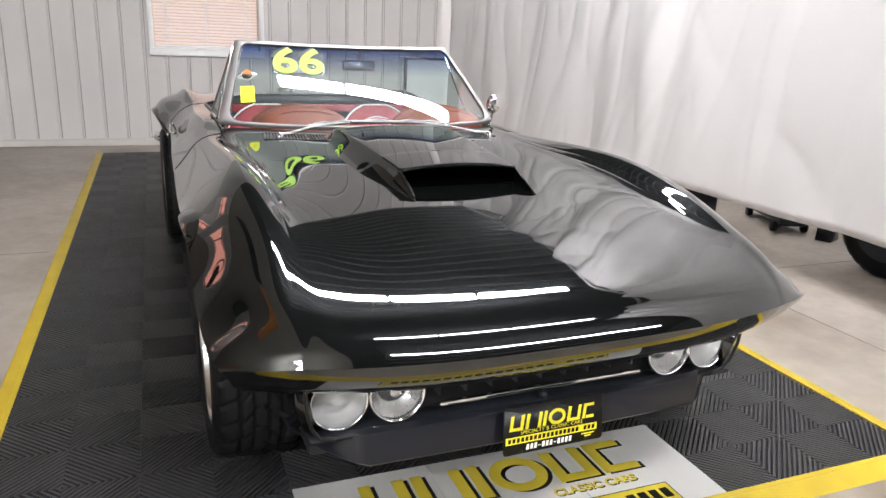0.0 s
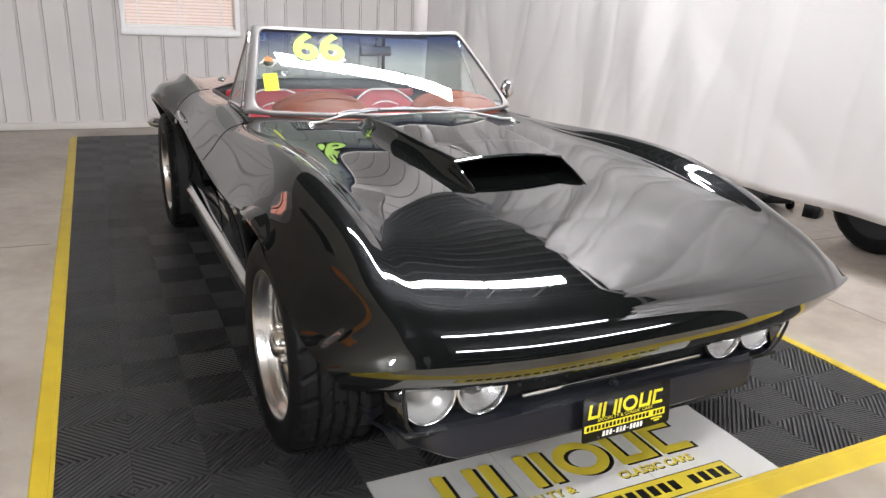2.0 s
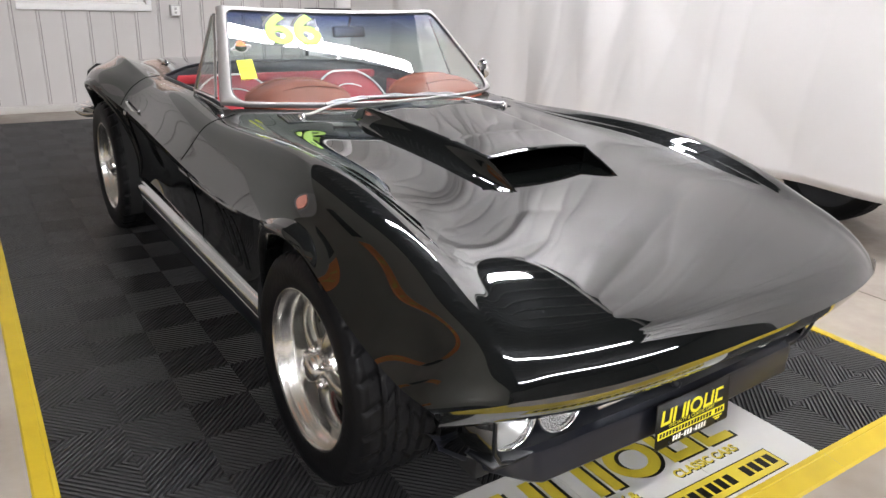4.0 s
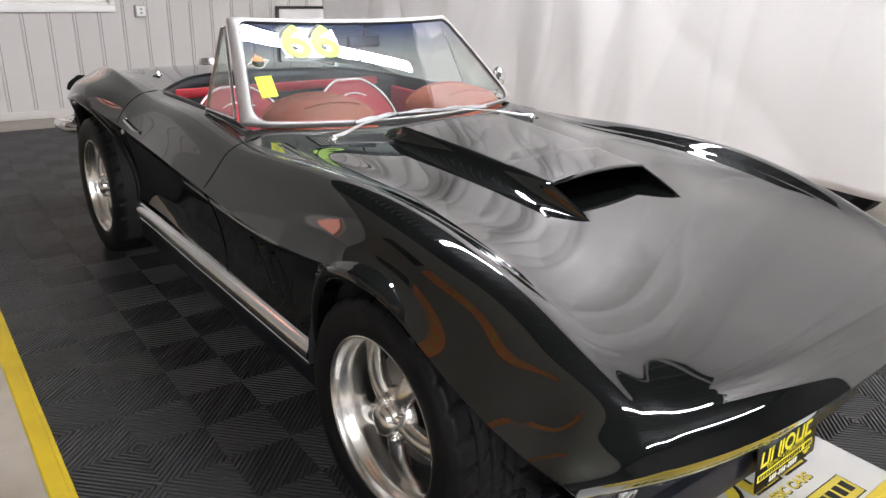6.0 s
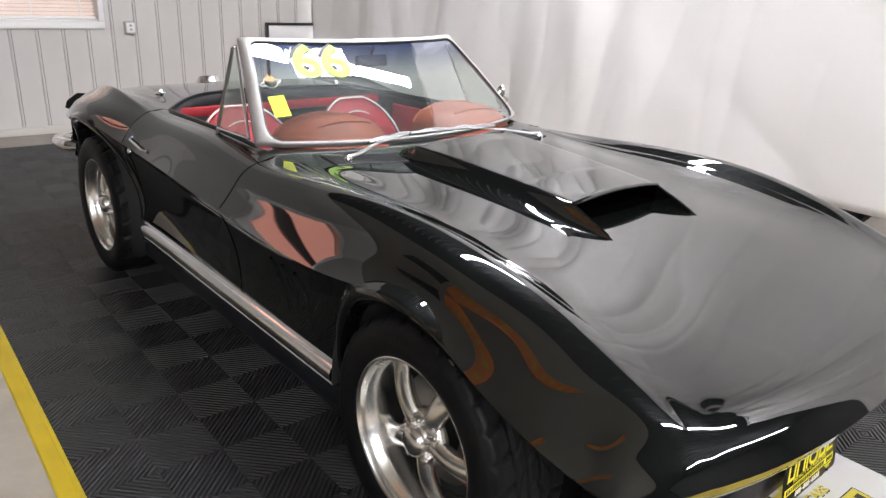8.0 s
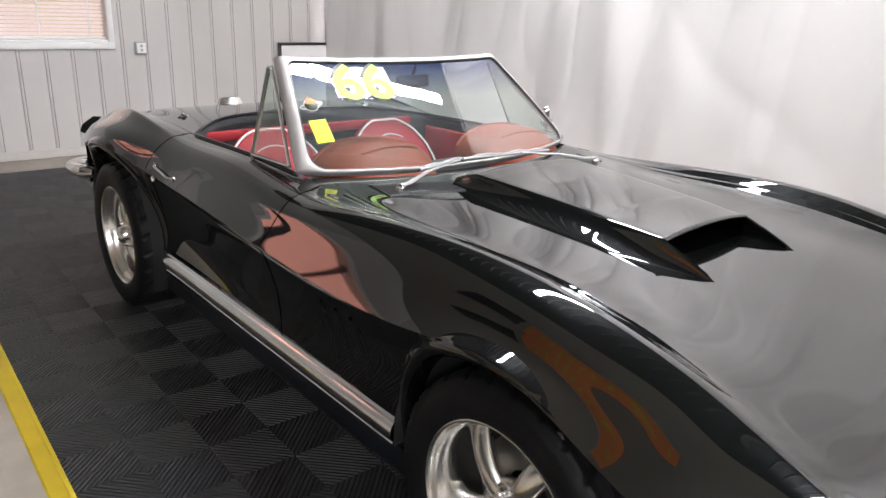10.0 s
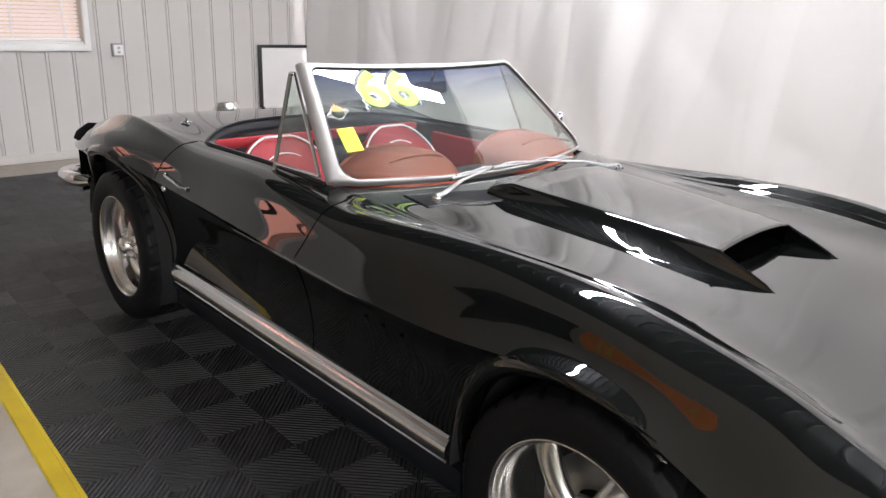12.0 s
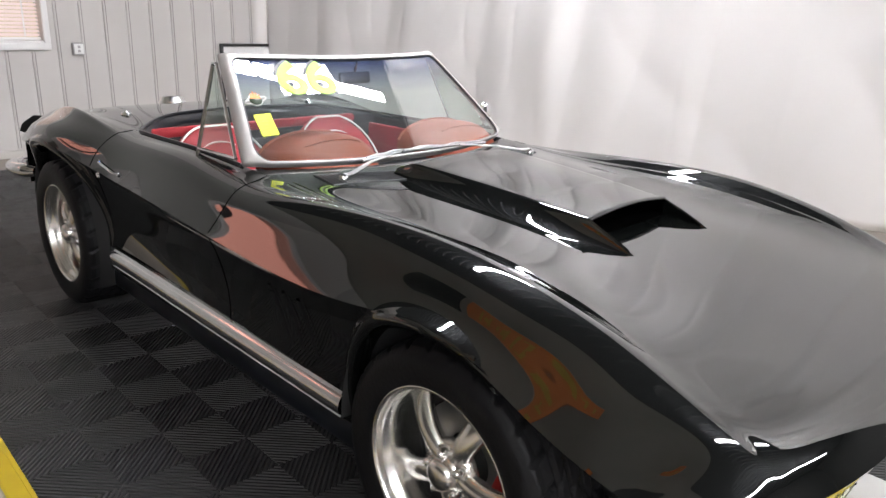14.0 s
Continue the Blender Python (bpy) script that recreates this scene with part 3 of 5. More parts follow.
while x < 0.41:
    if abs(x - 0.27) > 0.02:
        flat(x, 0.034, x + 0.027, 0.076, 0.0, 0.0026, sign, SIGNBLACK)
    x += 0.0385

# ---------------------------------------------------------------- the car
# car space: x across (0 is the middle), y from the front axle to the tail, z up
BASE = 2.45
car = thing("convertible_car", "glossy black classic convertible sports car with red interior on black tiles", "car", pose(0.03, 0.72, 0.0, rz=1.4))

S = (-0.773, -0.757, -0.735, -0.70, -0.64, -0.50, -0.35, -0.20, 0.0, 0.30, 0.65, 1.0, 1.5, 2.05, 2.45, 2.8, 3.05, 3.2, 3.27)
COLS = {          # across station by station: x and z of the lengthwise lines
    "x3": (0.6, 0.6, 0.6, 0.6, 0.6, 0.597, 0.575, 0.555, 0.555, 0.565, 0.5834, 0.6, 0.615, 0.615, 0.6, 0.58, 0.56, 0.55, 0.55),
    "x4": (0.68, 0.681, 0.683, 0.686, 0.69, 0.693, 0.695, 0.696, 0.696, 0.692, 0.687, 0.682, 0.672, 0.682, 0.69, 0.67, 0.65, 0.63, 0.63),
    "x4b": (0.722, 0.723, 0.724, 0.725, 0.733, 0.757, 0.76, 0.762, 0.762, 0.746, 0.736, 0.735, 0.72, 0.7147, 0.728, 0.708, 0.69, 0.665, 0.66),
    "x5": (0.8, 0.803, 0.808, 0.813, 0.8018, 0.815, 0.816, 0.816, 0.814, 0.804, 0.791, 0.788, 0.766, 0.774, 0.822, 0.8, 0.76, 0.72, 0.69),
    "x6": (0.845, 0.847, 0.851, 0.856, 0.862, 0.868, 0.87, 0.87, 0.868, 0.862, 0.853, 0.843, 0.826, 0.82, 0.87, 0.852, 0.812, 0.775, 0.75),
    "z0": (0.565, 0.592, 0.617, 0.6398, 0.6607, 0.696, 0.728, 0.752, 0.776, 0.803, 0.824, 0.838, 0.855, 0.868, 0.868, 0.85, 0.815, 0.765, 0.7),
    "z1": (0.565, 0.592, 0.617, 0.6398, 0.6607, 0.6962, 0.727, 0.751, 0.774, 0.8015, 0.823, 0.838, 0.855, 0.868, 0.867, 0.849, 0.813, 0.763, 0.7),
    "z2": (0.565, 0.592, 0.617, 0.6398, 0.6609, 0.6962, 0.727, 0.749, 0.7715, 0.797, 0.819, 0.838, 0.852, 0.864, 0.862, 0.845, 0.81, 0.76, 0.7),
    "z3": (0.564, 0.591, 0.616, 0.6388, 0.661, 0.6995, 0.734, 0.756, 0.782, 0.802, 0.812, 0.834, 0.85, 0.846, 0.853, 0.838, 0.808, 0.758, 0.7),
    "z4": (0.562, 0.587, 0.61, 0.636, 0.666, 0.715, 0.7626, 0.7988, 0.831, 0.844, 0.83, 0.817, 0.84, 0.84, 0.884, 0.862, 0.81, 0.758, 0.7),
    "z4b": (0.559, 0.582, 0.603, 0.6275, 0.655, 0.688, 0.729, 0.767, 0.799, 0.81, 0.802, 0.797, 0.821, 0.828, 0.862, 0.842, 0.8, 0.754, 0.7),
    "z5": (0.554, 0.563, 0.576, 0.59, 0.5996, 0.637, 0.676, 0.716, 0.746, 0.746, 0.74, 0.738, 0.765, 0.7821, 0.82, 0.8, 0.765, 0.73, 0.7),
    "z6": (0.549, 0.55, 0.552, 0.555, 0.563, 0.588, 0.628, 0.678, 0.714, 0.685, 0.665, 0.672, 0.69, 0.712, 0.76, 0.72, 0.695, 0.69, 0.69),
}
LINE = {k: spline(S, v) for k, v in COLS.items()}


def bow(s, x):
    """How far a station bends back at the nose and forward at the tail, away from the middle."""
    k = np.clip((0.35 - s) / 1.115, 0, 1)
    q = np.clip((s - 2.3) / 0.97, 0, 1)
    return 0.15 * (np.abs(x) / 0.85) ** 3.2 * k ** 1.8 - 0.13 * (np.abs(x) / 0.78) ** 2.4 * q ** 1.5


def top_section(s):
    """Half section of the upper body at s: control points from the middle to the belt crease."""
    g = lambda n: float(LINE[n](s))
    x3, z3, x4, z4 = g("x3"), g("z3"), g("x4"), g("z4")
    k = (z4 - z3) / (x4 - x3)
    f = min(1.0, max(0.0, (0.25 - s) / 0.35)) * min(1.0, max(0.0, (s + 0.6) / 0.2))     # the front slopes are hollow
    e = min(1.0, max(0.0, (0.95 - s) / 0.35)) * min(1.0, max(0.0, (s + 0.75) / 0.4))     # and end in a level crest
    return [(0.0, g("z0")), (0.28, g("z1")), (0.47, g("z2")), (x3, z3), (x3 + (0.45 + 0.03 * f) * (x4 - x3 - 0.02 * e), z3 + 0.36 * (z4 - z3)), (x4 - 0.016 - 0.02 * e, z4 - 0.016 * k * (1 - e) - 0.004 * e), (x4 - 0.003 * e, z4 + 0.001), (g("x4b"), g("z4b")), (g("x5"), g("z5")), (g("x6"), g("z6"))]


def cross(points, us):
    """Smooth curve through a half section, level in the middle; us from 0 to 1."""
    p = np.array(points)
    full = np.vstack([p[:0:-1] * (-1, 1), p])
    t = np.concatenate([[0], np.cumsum(np.hypot(*np.diff(full, axis=0).T) ** 0.7)])
    m = t[len(p) - 1]
    fx, fz = spline(t, full[:, 0]), spline(t, full[:, 1])
    tt = m + np.asarray(us) * (t[-1] - m)
    return fx(tt), fz(tt)


NU = 230
US = np.linspace(0, 1, NU + 1)
STAT = np.concatenate([np.linspace(-0.773, -0.60, 40)[:-1], np.linspace(-0.60, 3.27, 294)])
SURF = []
for s in STAT:
    xs_, zs_ = cross(top_section(s), US)
    SURF.append(np.stack([xs_, s + bow(s, xs_), zs_], 1))
SURF = np.array(SURF)
for i, s in enumerate(STAT):                # the hand-laid skin is faintly wavy
    for j in range(NU + 1):
        x, y, z = SURF[i, j]
        SURF[i, j, 2] += 0.0005 * (1.0 if y < 0 else math.exp(-4 * y)) * noise.noise(Vector((x * 2.6, y * 2.2, 5.2))) * min(1.0, max(0.0, (s + 0.62) / 0.15))


def top_z(x, y):
    """Height of the upper body over a place of the plan."""
    x = abs(x)
    i = int(np.argmin(np.abs(STAT - (y - bow(y, x)))))
    r = SURF[i]
    return float(np.interp(x, r[:, 0], r[:, 2]))


# the twin seam beside the hood, sunk into the skin
for along, start, x_ in ((1, -0.24, spline((-0.5, 0.0, 0.5, 0.93), (0.602, 0.600, 0.597, 0.596))), (2, -0.44, spline((-0.5, 0.0, 0.5, 0.93), (0.634, 0.629, 0.622, 0.617)))):
    for i, s in enumerate(STAT):
        if start < s < 0.90:
            fade = min(1.0, (s - start) / 0.2)
            d = (SURF[i, :, 0] - float(x_(s))) / 0.0042
            SURF[i, :, 2] -= 0.0016 * fade * np.exp(-d * d)

front_edge = lambda x: 0.93 + 0.17 * (abs(x) / 0.64) ** 2.2
rear_edge = lambda x: 2.31 - 0.32 * (abs(x) / 0.62) ** 2.6


def in_cockpit(x, y):
    return abs(x) < 0.625 and front_edge(x) < y < rear_edge(x)


def opening_outline(n=40):
    """Half outline of the cockpit, from the middle of the windshield base to the middle behind the seats."""
    pts = [(x, front_edge(x)) for x in np.linspace(0, 0.615, n)]
    pts += [(0.625, y) for y in np.linspace(front_edge(0.625) + 0.02, rear_edge(0.625) - 0.02, n)]
    pts += [(x, rear_edge(x)) for x in np.linspace(0.615, 0, n)]
    return pts


DOOR = (1.02, 2.04)
DOORS = {}
door_faces = {True: [], False: []}
OUT = np.array(opening_outline(160))
bm = bmesh.new()
vs = {}
for i, row_ in enumerate(SURF):
    for j in range(-NU, NU + 1):
        x, y, z = row_[abs(j)]
        vs[i, j] = bm.verts.new((math.copysign(x, j) if j else 0.0, y, z))
n = len(STAT)
for i in range(n - 1):
    for j in range(-NU, NU):
        q = (vs[i, j], vs[i, j + 1], vs[i + 1, j + 1], vs[i + 1, j])
        c = sum((v.co for v in q), Vector()) / 4
        if DOOR[0] < STAT[i] < DOOR[1] and abs(c.x) > 0.62:
            door_faces[c.x > 0].append([v.co.copy() for v in q])
        elif not in_cockpit(c.x, c.y):
            bm.faces.new(q)
bmesh.ops.delete(bm, geom=[v for v in bm.verts if not v.link_faces], context="VERTS")
for v in bm.verts:            # bring the rim of the cockpit onto its outline
    if v.is_boundary and abs(v.co.x) < 0.66 and 0.85 < v.co.y < 2.4:
        d = np.hypot(OUT[:, 0] - abs(v.co.x), OUT[:, 1] - v.co.y)
        k = int(np.argmin(d))
        v.co.x, v.co.y = math.copysign(OUT[k, 0], v.co.x), OUT[k, 1]
bmesh.ops.recalc_face_normals(bm, faces=bm.faces)
body_ = part("body_shell", bm, PAINT, car, "glossy black upper body with hood and fenders", smooth=60)

# sides below the belt crease, with round wheel openings
ARCH = ((0.0, 0.335, 0.368), (BASE, 0.355, 0.392))
NS = 30


def side_point(s, u):
    """A point of the right half's lower side; u from the crease down to the sill."""
    x6, z6 = float(LINE["x6"](s)), float(LINE["z6"](s))
    end = min(1.0, max(0.0, (3.27 - s) / 0.5))
    pts = [(x6, z6), (x6 - 0.016, z6 - 0.028), (x6 - 0.045, z6 - 0.11), (x6 - 0.067, 0.42), (0.772 - 0.05 * (1 - end), 0.29), (0.735 - 0.05 * (1 - end), 0.19)]
    zb = 0.19 + 0.26 * min(1.0, max(0.0, (s - 2.62) / 0.25)) ** 1.5
    pts = [(x, zb + (z - 0.19) * (z6 - zb) / (z6 - 0.19)) for x, z in pts]
    t = [0, 0.12, 0.35, 0.62, 0.84, 1.0]
    return float(spline(t, [p[0] for p in pts])(u)), float(spline(t, [p[1] for p in pts])(u))


sr = np.linspace(-0.37, 3.27, 250)
side_pts = [[(lambda p: (p[0], float(s + bow(s, p[0])), p[1]))(side_point(s, u)) for u in np.linspace(0, 1, NS)] for s in sr]
for sg, nm in ((1, "left_side"), (-1, "right_side")):
    bm = bmesh.new()
    g = [[bm.verts.new((sg * x, y, z)) for x, y, z in r] for r in side_pts]
    for i in range(len(g) - 1):
        for j in range(NS - 1):
            q = (g[i][j], g[i + 1][j], g[i + 1][j + 1], g[i][j + 1])
            c = sum((v.co for v in q), Vector()) / 4
            if DOOR[0] < sr[i] < DOOR[1] and c.z > 0.3 and math.hypot(c.y - BASE, c.z - 0.355) > 0.42:
                door_faces[sg > 0].append([v.co.copy() for v in q])
            elif all(math.hypot(c.y - ay, c.z - az) > ar for ay, az, ar in ARCH) and not (c.y < -0.2):
                bm.faces.new(q)
    bmesh.ops.delete(bm, geom=[v for v in bm.verts if not v.link_faces], context="VERTS")
    for v in bm.verts:
        for ay, az, ar in ARCH:
            d = math.hypot(v.co.y - ay, v.co.z - az)
            if v.is_boundary and abs(d - ar) < 0.02 and v.co.z > 0.2:
                v.co.y, v.co.z = ay + (v.co.y - ay) * ar / d, az + (v.co.z - az) * ar / d
    bmesh.ops.recalc_face_normals(bm, faces=bm.faces)
    part("side_panel", bm, PAINT, car, "glossy black lower side", smooth=60)
    bm = bmesh.new()
    for f in door_faces[sg > 0]:
        bm.faces.new([bm.verts.new(p) for p in f])
    bmesh.ops.remove_doubles(bm, verts=bm.verts, dist=0.0004)
    bmesh.ops.recalc_face_normals(bm, faces=bm.faces)
    DOORS[sg] = part("door", bm, PAINT, car, "closed glossy black door", smooth=60)


def side_x(y, z):
    """Half width of the side at a height."""
    f = min(max((y - sr[0]) / (sr[1] - sr[0]), 0.0), len(sr) - 1.001)
    i = int(f)
    w = [float(np.interp(z, [p[2] for p in r][::-1], [p[0] for p in r][::-1])) for r in side_pts[i:i + 2]]
    return w[0] + (w[1] - w[0]) * (f - i)


def skin_x(y, z):
    """Half width of the whole body at a height, above the belt crease too."""
    if z <= float(LINE["z6"](y)):
        return side_x(y, max(z, 0.2))
    q = y - float(bow(y, 0.8))
    i = min(max(int(np.searchsorted(STAT, q)) - 1, 0), len(STAT) - 2)
    w = [float(np.interp(z, r[::-1, 2], r[::-1, 0])) for r in (SURF[i][NU // 2:], SURF[i + 1][NU // 2:])]
    return w[0] + (w[1] - w[0]) * (q - STAT[i]) / (STAT[i + 1] - STAT[i])


# rolled lip round each wheel opening, and the dark well behind it
for sg in (1, -1):
    for ay, az, ar in ARCH:
        a0, a1 = (-4, 118) if ay == 0 else (10, 190)
        rows = []
        for a in np.linspace(a0, a1, 72):
            c, s = math.cos(radians(a)), math.sin(radians(a))
            fl = max(0.0, math.sin(math.pi * min(1.0, max(0.0, (a - a0 - 6) / (a1 - a0 - 12))))) ** 0.7
            row = []
            for dr, out in ((0.046, -0.003), (0.040, 0.0), (0.034, 0.003), (0.029, 0.0065), (0.024, 0.0115), (0.017, 0.0152), (0.010, 0.017), (0.003, 0.0155), (-0.003, 0.0105), (-0.008, 0.002)):
                dr = dr * (0.35 + 0.65 * fl) if dr > 0 else dr
                yr, zr = ay + (ar + dr) * c, az + (ar + dr) * s
                xr = skin_x(max(yr, -0.19), max(zr, 0.2))
                above = min(1.0, max(0.0, (zr - float(LINE["z6"](max(yr, -0.19))) + 0.02) / 0.04))
                o = out if out < 0 else 0.001 + out * fl
                row.append([sg * (xr + o * (1 - 0.2 * above)), yr, zr + 0.6 * o * above])
            x = abs(row[-1][0])
            rows.append(row + [[sg * (x - 0.05), ay + (ar - 0.006) * c, az + (ar - 0.006) * s]])
        for k in range(2, len(rows[0])):        # even out the bend where the lip crosses the crease
            xs_ = np.array([r[k][0] for r in rows])
            for _ in range(14):
                xs_[1:-1] = 0.25 * xs_[:-2] + 0.5 * xs_[1:-1] + 0.25 * xs_[2:]
            for r, x in zip(rows, xs_):
                r[k][0] = x
        b = grid(rows)
        bmesh.ops.recalc_face_normals(b, faces=b.faces)
        part("wheel_arch_lip", b, PAINT, car, smooth=60)
        rows = [[(sg * x, ay + (ar + 0.005) * math.cos(a), az + (ar + 0.005) * math.sin(a)) for x in (0.42, 0.62, 0.815)] for a in np.linspace(-0.06 if ay == 0 else 0.1, 2.2 if ay == 0 else math.pi + 0.5, 30)]
        b = grid(rows)
        b.faces.new([v for k, v in enumerate(b.verts) if k % 3 == 0])
        part("wheel_well", b, MATTE, car, "dark wheel well", smooth=60)

# underside of the nose: rolls back under the lip and round the corners
lip = [tuple(SURF[0][j]) for j in range(0, NU + 1, 3)]
lip += [tuple(SURF[i][NU]) for i in range(3, len(STAT)) if SURF[i][NU][1] < -0.19][::2]
path = [Vector((-p[0], p[1], p[2])) for p in reversed(lip[1:])] + [Vector(p) for p in lip]
rows = []
for i, p in enumerate(path):
    d = (path[min(i + 1, len(path) - 1)] - path[max(i - 1, 0)])
    inn = Vector((-d.y, d.x, 0)).normalized()
    low = 0.452
    if abs(p.y) < 0.368:
        low = max(low, 0.335 + math.sqrt(0.368 ** 2 - p.y ** 2) + 0.004)
    side = 1 - abs(inn.y)              # along the fenders the skin turns in at once
    low = low * (1 - side) + max(low, p.z - 0.03) * side
    h = p.z - low
    up = lambda t: Vector((0, 0, -t * h))
    inn = inn * (0.5 + 0.5 * abs(inn.y))
    rows.append([p] + [p + inn * q_ + up(w_) for q_, w_ in ((0.005, 0.10), (0.014, 0.28), (0.036, 0.58), (0.066, 0.84), (0.10, 0.96), (0.15, 1.0), (0.22, 1.02))])
b = grid(rows)
bmesh.ops.recalc_face_normals(b, faces=b.faces)
part("nose_underside", b, PAINT, car, "glossy black underside of the nose lip", smooth=60)

# dark mouth behind lamps and grille, floor pan, black block for the bay's shade
part("grille_mouth", box((-0.63, -0.50, 0.22), (0.63, -0.40, 0.455), 0.01), MATTE, car, "dark recess behind grille and lamps")
part("floor_pan", box((-0.56, -0.40, 0.17), (0.56, 3.1, 0.21), 0.01), MATTE, car, "dark underside")
part("engine_bay_shadow", box((-0.44, -0.40, 0.21), (0.44, 0.9, 0.45), 0.01), MATTE, car, "black block standing in for the shade of the engine bay")

# hood scoop: raised plate with an open front and two side walls that run out to points
SC = spline((0.064, 0.3, 0.55, 0.80), (0.205, 0.215, 0.228, 0.24))        # half width of its top
SB = spline((0.064, 0.3, 0.55, 0.80), (0.272, 0.325, 0.315, 0.275))      # half width of its foot
def scoop_wall(y):
    """Half of the scoop's section at y: the flared wall from its foot to the edge of the top plate."""
    if y > 0.064:
        t, f, h = float(SC(y)), float(SB(y)), 0.047 * min(1.0, (0.835 - y) / 0.10) ** 0.6 + 0.003
    else:                                   # the walls run out to points before the opening
        u = max(0.0, (y + 0.088) / 0.152)
        t, f, h = 0.208 - 0.003 * u, 0.2085 + 0.0635 * u ** 0.85, 0.0005 + 0.0495 * u ** 0.9
    zt = top_z(t, y) + h
    return t, zt, [(f + (t + 0.003 - f) * k / 9, top_z(f + (t + 0.003 - f) * k / 9, y) - 0.003 * (1 - k / 9) + (k / 9) ** 2.3 * (zt - 0.002 - top_z(f + (t + 0.003 - f) * k / 9, y))) for k in range(10)]


rows = []
for y in np.linspace(0.060, 0.815, 60):
    t, zt, wall_ = scoop_wall(y)
    right = wall_ + [(t, zt), (t - 0.005, zt + 0.0015)] + [(t * k, zt + 0.014 * (1 - k * k)) for k in (0.9, 0.66, 0.33)]
    rows.append([(-x, y, z) for x, z in right] + [(0.0, y, zt + 0.014)] + [(x, y, z) for x, z in reversed(right)])
b = grid(rows)
for sg in (-1, 1):
    rows = []
    for y in np.linspace(-0.088, 0.060, 22):
        t, zt, wall_ = scoop_wall(y)
        rows.append([(sg * x, y, z) for x, z in wall_] + [(sg * t, y, zt), (sg * (t - 0.004), y, zt - 0.002), (sg * (t - 0.006), y, top_z(t, y) - 0.003)])
    grid(rows, b)
bmesh.ops.remove_doubles(b, verts=b.verts, dist=0.0003)
bmesh.ops.recalc_face_normals(b, faces=b.faces)
scoop = part("hood_scoop", b, PAINT, car, "raised glossy black hood scoop with an open front", smooth=50)
# black sheets stand in for the shade inside the scoop's mouth
for sg in (-1, 1):
    rows = [[(sg * 0.196, y, top_z(0.2, y) + 0.0), (sg * 0.196, y, top_z(0.2, y) + 0.043)] for y in (0.06, 0.3)]
    part("duct_wall_shade", grid(rows), GAP_SHADE, scoop)
part("duct_back", box((-0.195, 0.24, 0.78), (0.195, 0.26, 0.838)), MATTE, scoop, "black block for the shade inside the scoop", smooth=0)
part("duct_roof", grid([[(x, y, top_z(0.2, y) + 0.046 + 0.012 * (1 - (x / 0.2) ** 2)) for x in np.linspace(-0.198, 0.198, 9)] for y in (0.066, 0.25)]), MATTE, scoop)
part("duct_floor_shade", grid([[(x, y, top_z(x, y) + 0.002) for x in np.linspace(-0.196, 0.196, 9)] for y in np.linspace(0.05, 0.25, 6)]), GAP_SHADE, scoop)
edge = [(x, 0.062, top_z(0.205, 0.064) + 0.049 + 0.014 * (1 - (x / 0.205) ** 2)) for x in np.linspace(-0.205, 0.205, 15)]
part("front_edge", tube(edge, 0.006, 8), PAINT, scoop)
for sg in (-1, 1):
    part("wing_edge", tube([(sg * (scoop_wall(y)[0] - 0.002), y, scoop_wall(y)[1] - 0.0015) for y in np.linspace(-0.07, 0.062, 12)], 0.0035, 8), PAINT, scoop)

# cowl grilles with slats
for sg in (-1, 1):
    q = [Vector((sg * x, y, 0)) for x, y in ((0.235, 0.728), (0.235, 0.845), (0.50, 0.93), (0.508, 0.812))]
    q = [Vector((p.x, p.y, top_z(p.x, p.y) - 0.001)) for p in q]
    vent = part("cowl_grille", prism([p + Vector((0, 0, -0.0005)) for p in q], 0.003), MATTE, car, "black slatted air grille before the windshield")
    for k in range(22):
        u = (k + 0.5) / 22
        a, c = q[0].lerp(q[3], u), q[1].lerp(q[2], u)
        me = mesh_of(tube([a + Vector((sg * 0.004, 0.005, 0.001)), c + Vector((-sg * 0.004, -0.005, 0.001))], 0.0046, 6, flat=0.8), 60)
        part("slat", me, GRILLE, vent)
    part("grille_frame", tube([p + Vector((0, 0, 0.001)) for p in q], 0.0046, 6, closed=True), SATIN, vent)


# windshield
def ws(u, v, out=0.0):
    """A point of the windshield: u -1..1 across, v 0..1 up; out widens it for the frame."""
    w = 0.622 + (0.508 - 0.622) * v + out
    y = 0.985 + 0.125 * u * u + v * (0.405 - 0.065 * u * u)
    z = 0.858 + 0.012 * u * u + v * (0.316 - 0.004 * u * u) + 0.003 * math.sin(math.pi * v)
    return Vector((w * u, y - 0.003 * math.sin(math.pi * v), z))


rows = [[ws(u, v) for u in np.linspace(-1, 1, 33)] for v in np.linspace(0.0, 1.0, 14)]
windshield = part("windshield", grid(rows), SCREEN, car, "clear raked windshield glass with a blue tinted top band", smooth=180)
windshield.visible_shadow = False


def strip(pts, nrm, half, thick):
    """A rounded moulding along points: half its width sideways, thick along the normals."""
    rows = []
    n_ = len(pts)
    for i, p in enumerate(pts):
        d = (pts[min(i + 1, n_ - 1)] - pts[max(i - 1, 0)]).normalized()
        nn = nrm[i].normalized()
        s = d.cross(nn).normalized()
        rows.append([p + s * half * a + nn * thick * c for a, c in ((-1, 0), (-0.9, 0.6), (-0.55, 0.95), (0, 1.05), (0.55, 0.95), (0.9, 0.6), (1, 0), (0.9, -0.5), (0, -0.6), (-0.9, -0.5))])
    b = grid(rows, close_v=True)
    b.verts.ensure_lookup_table()
    b.faces.new([b.verts[k] for k in range(10)])
    b.faces.new([b.verts[len(b.verts) - 1 - k] for k in range(10)])
    bmesh.ops.recalc_face_normals(b, faces=b.faces)
    return b


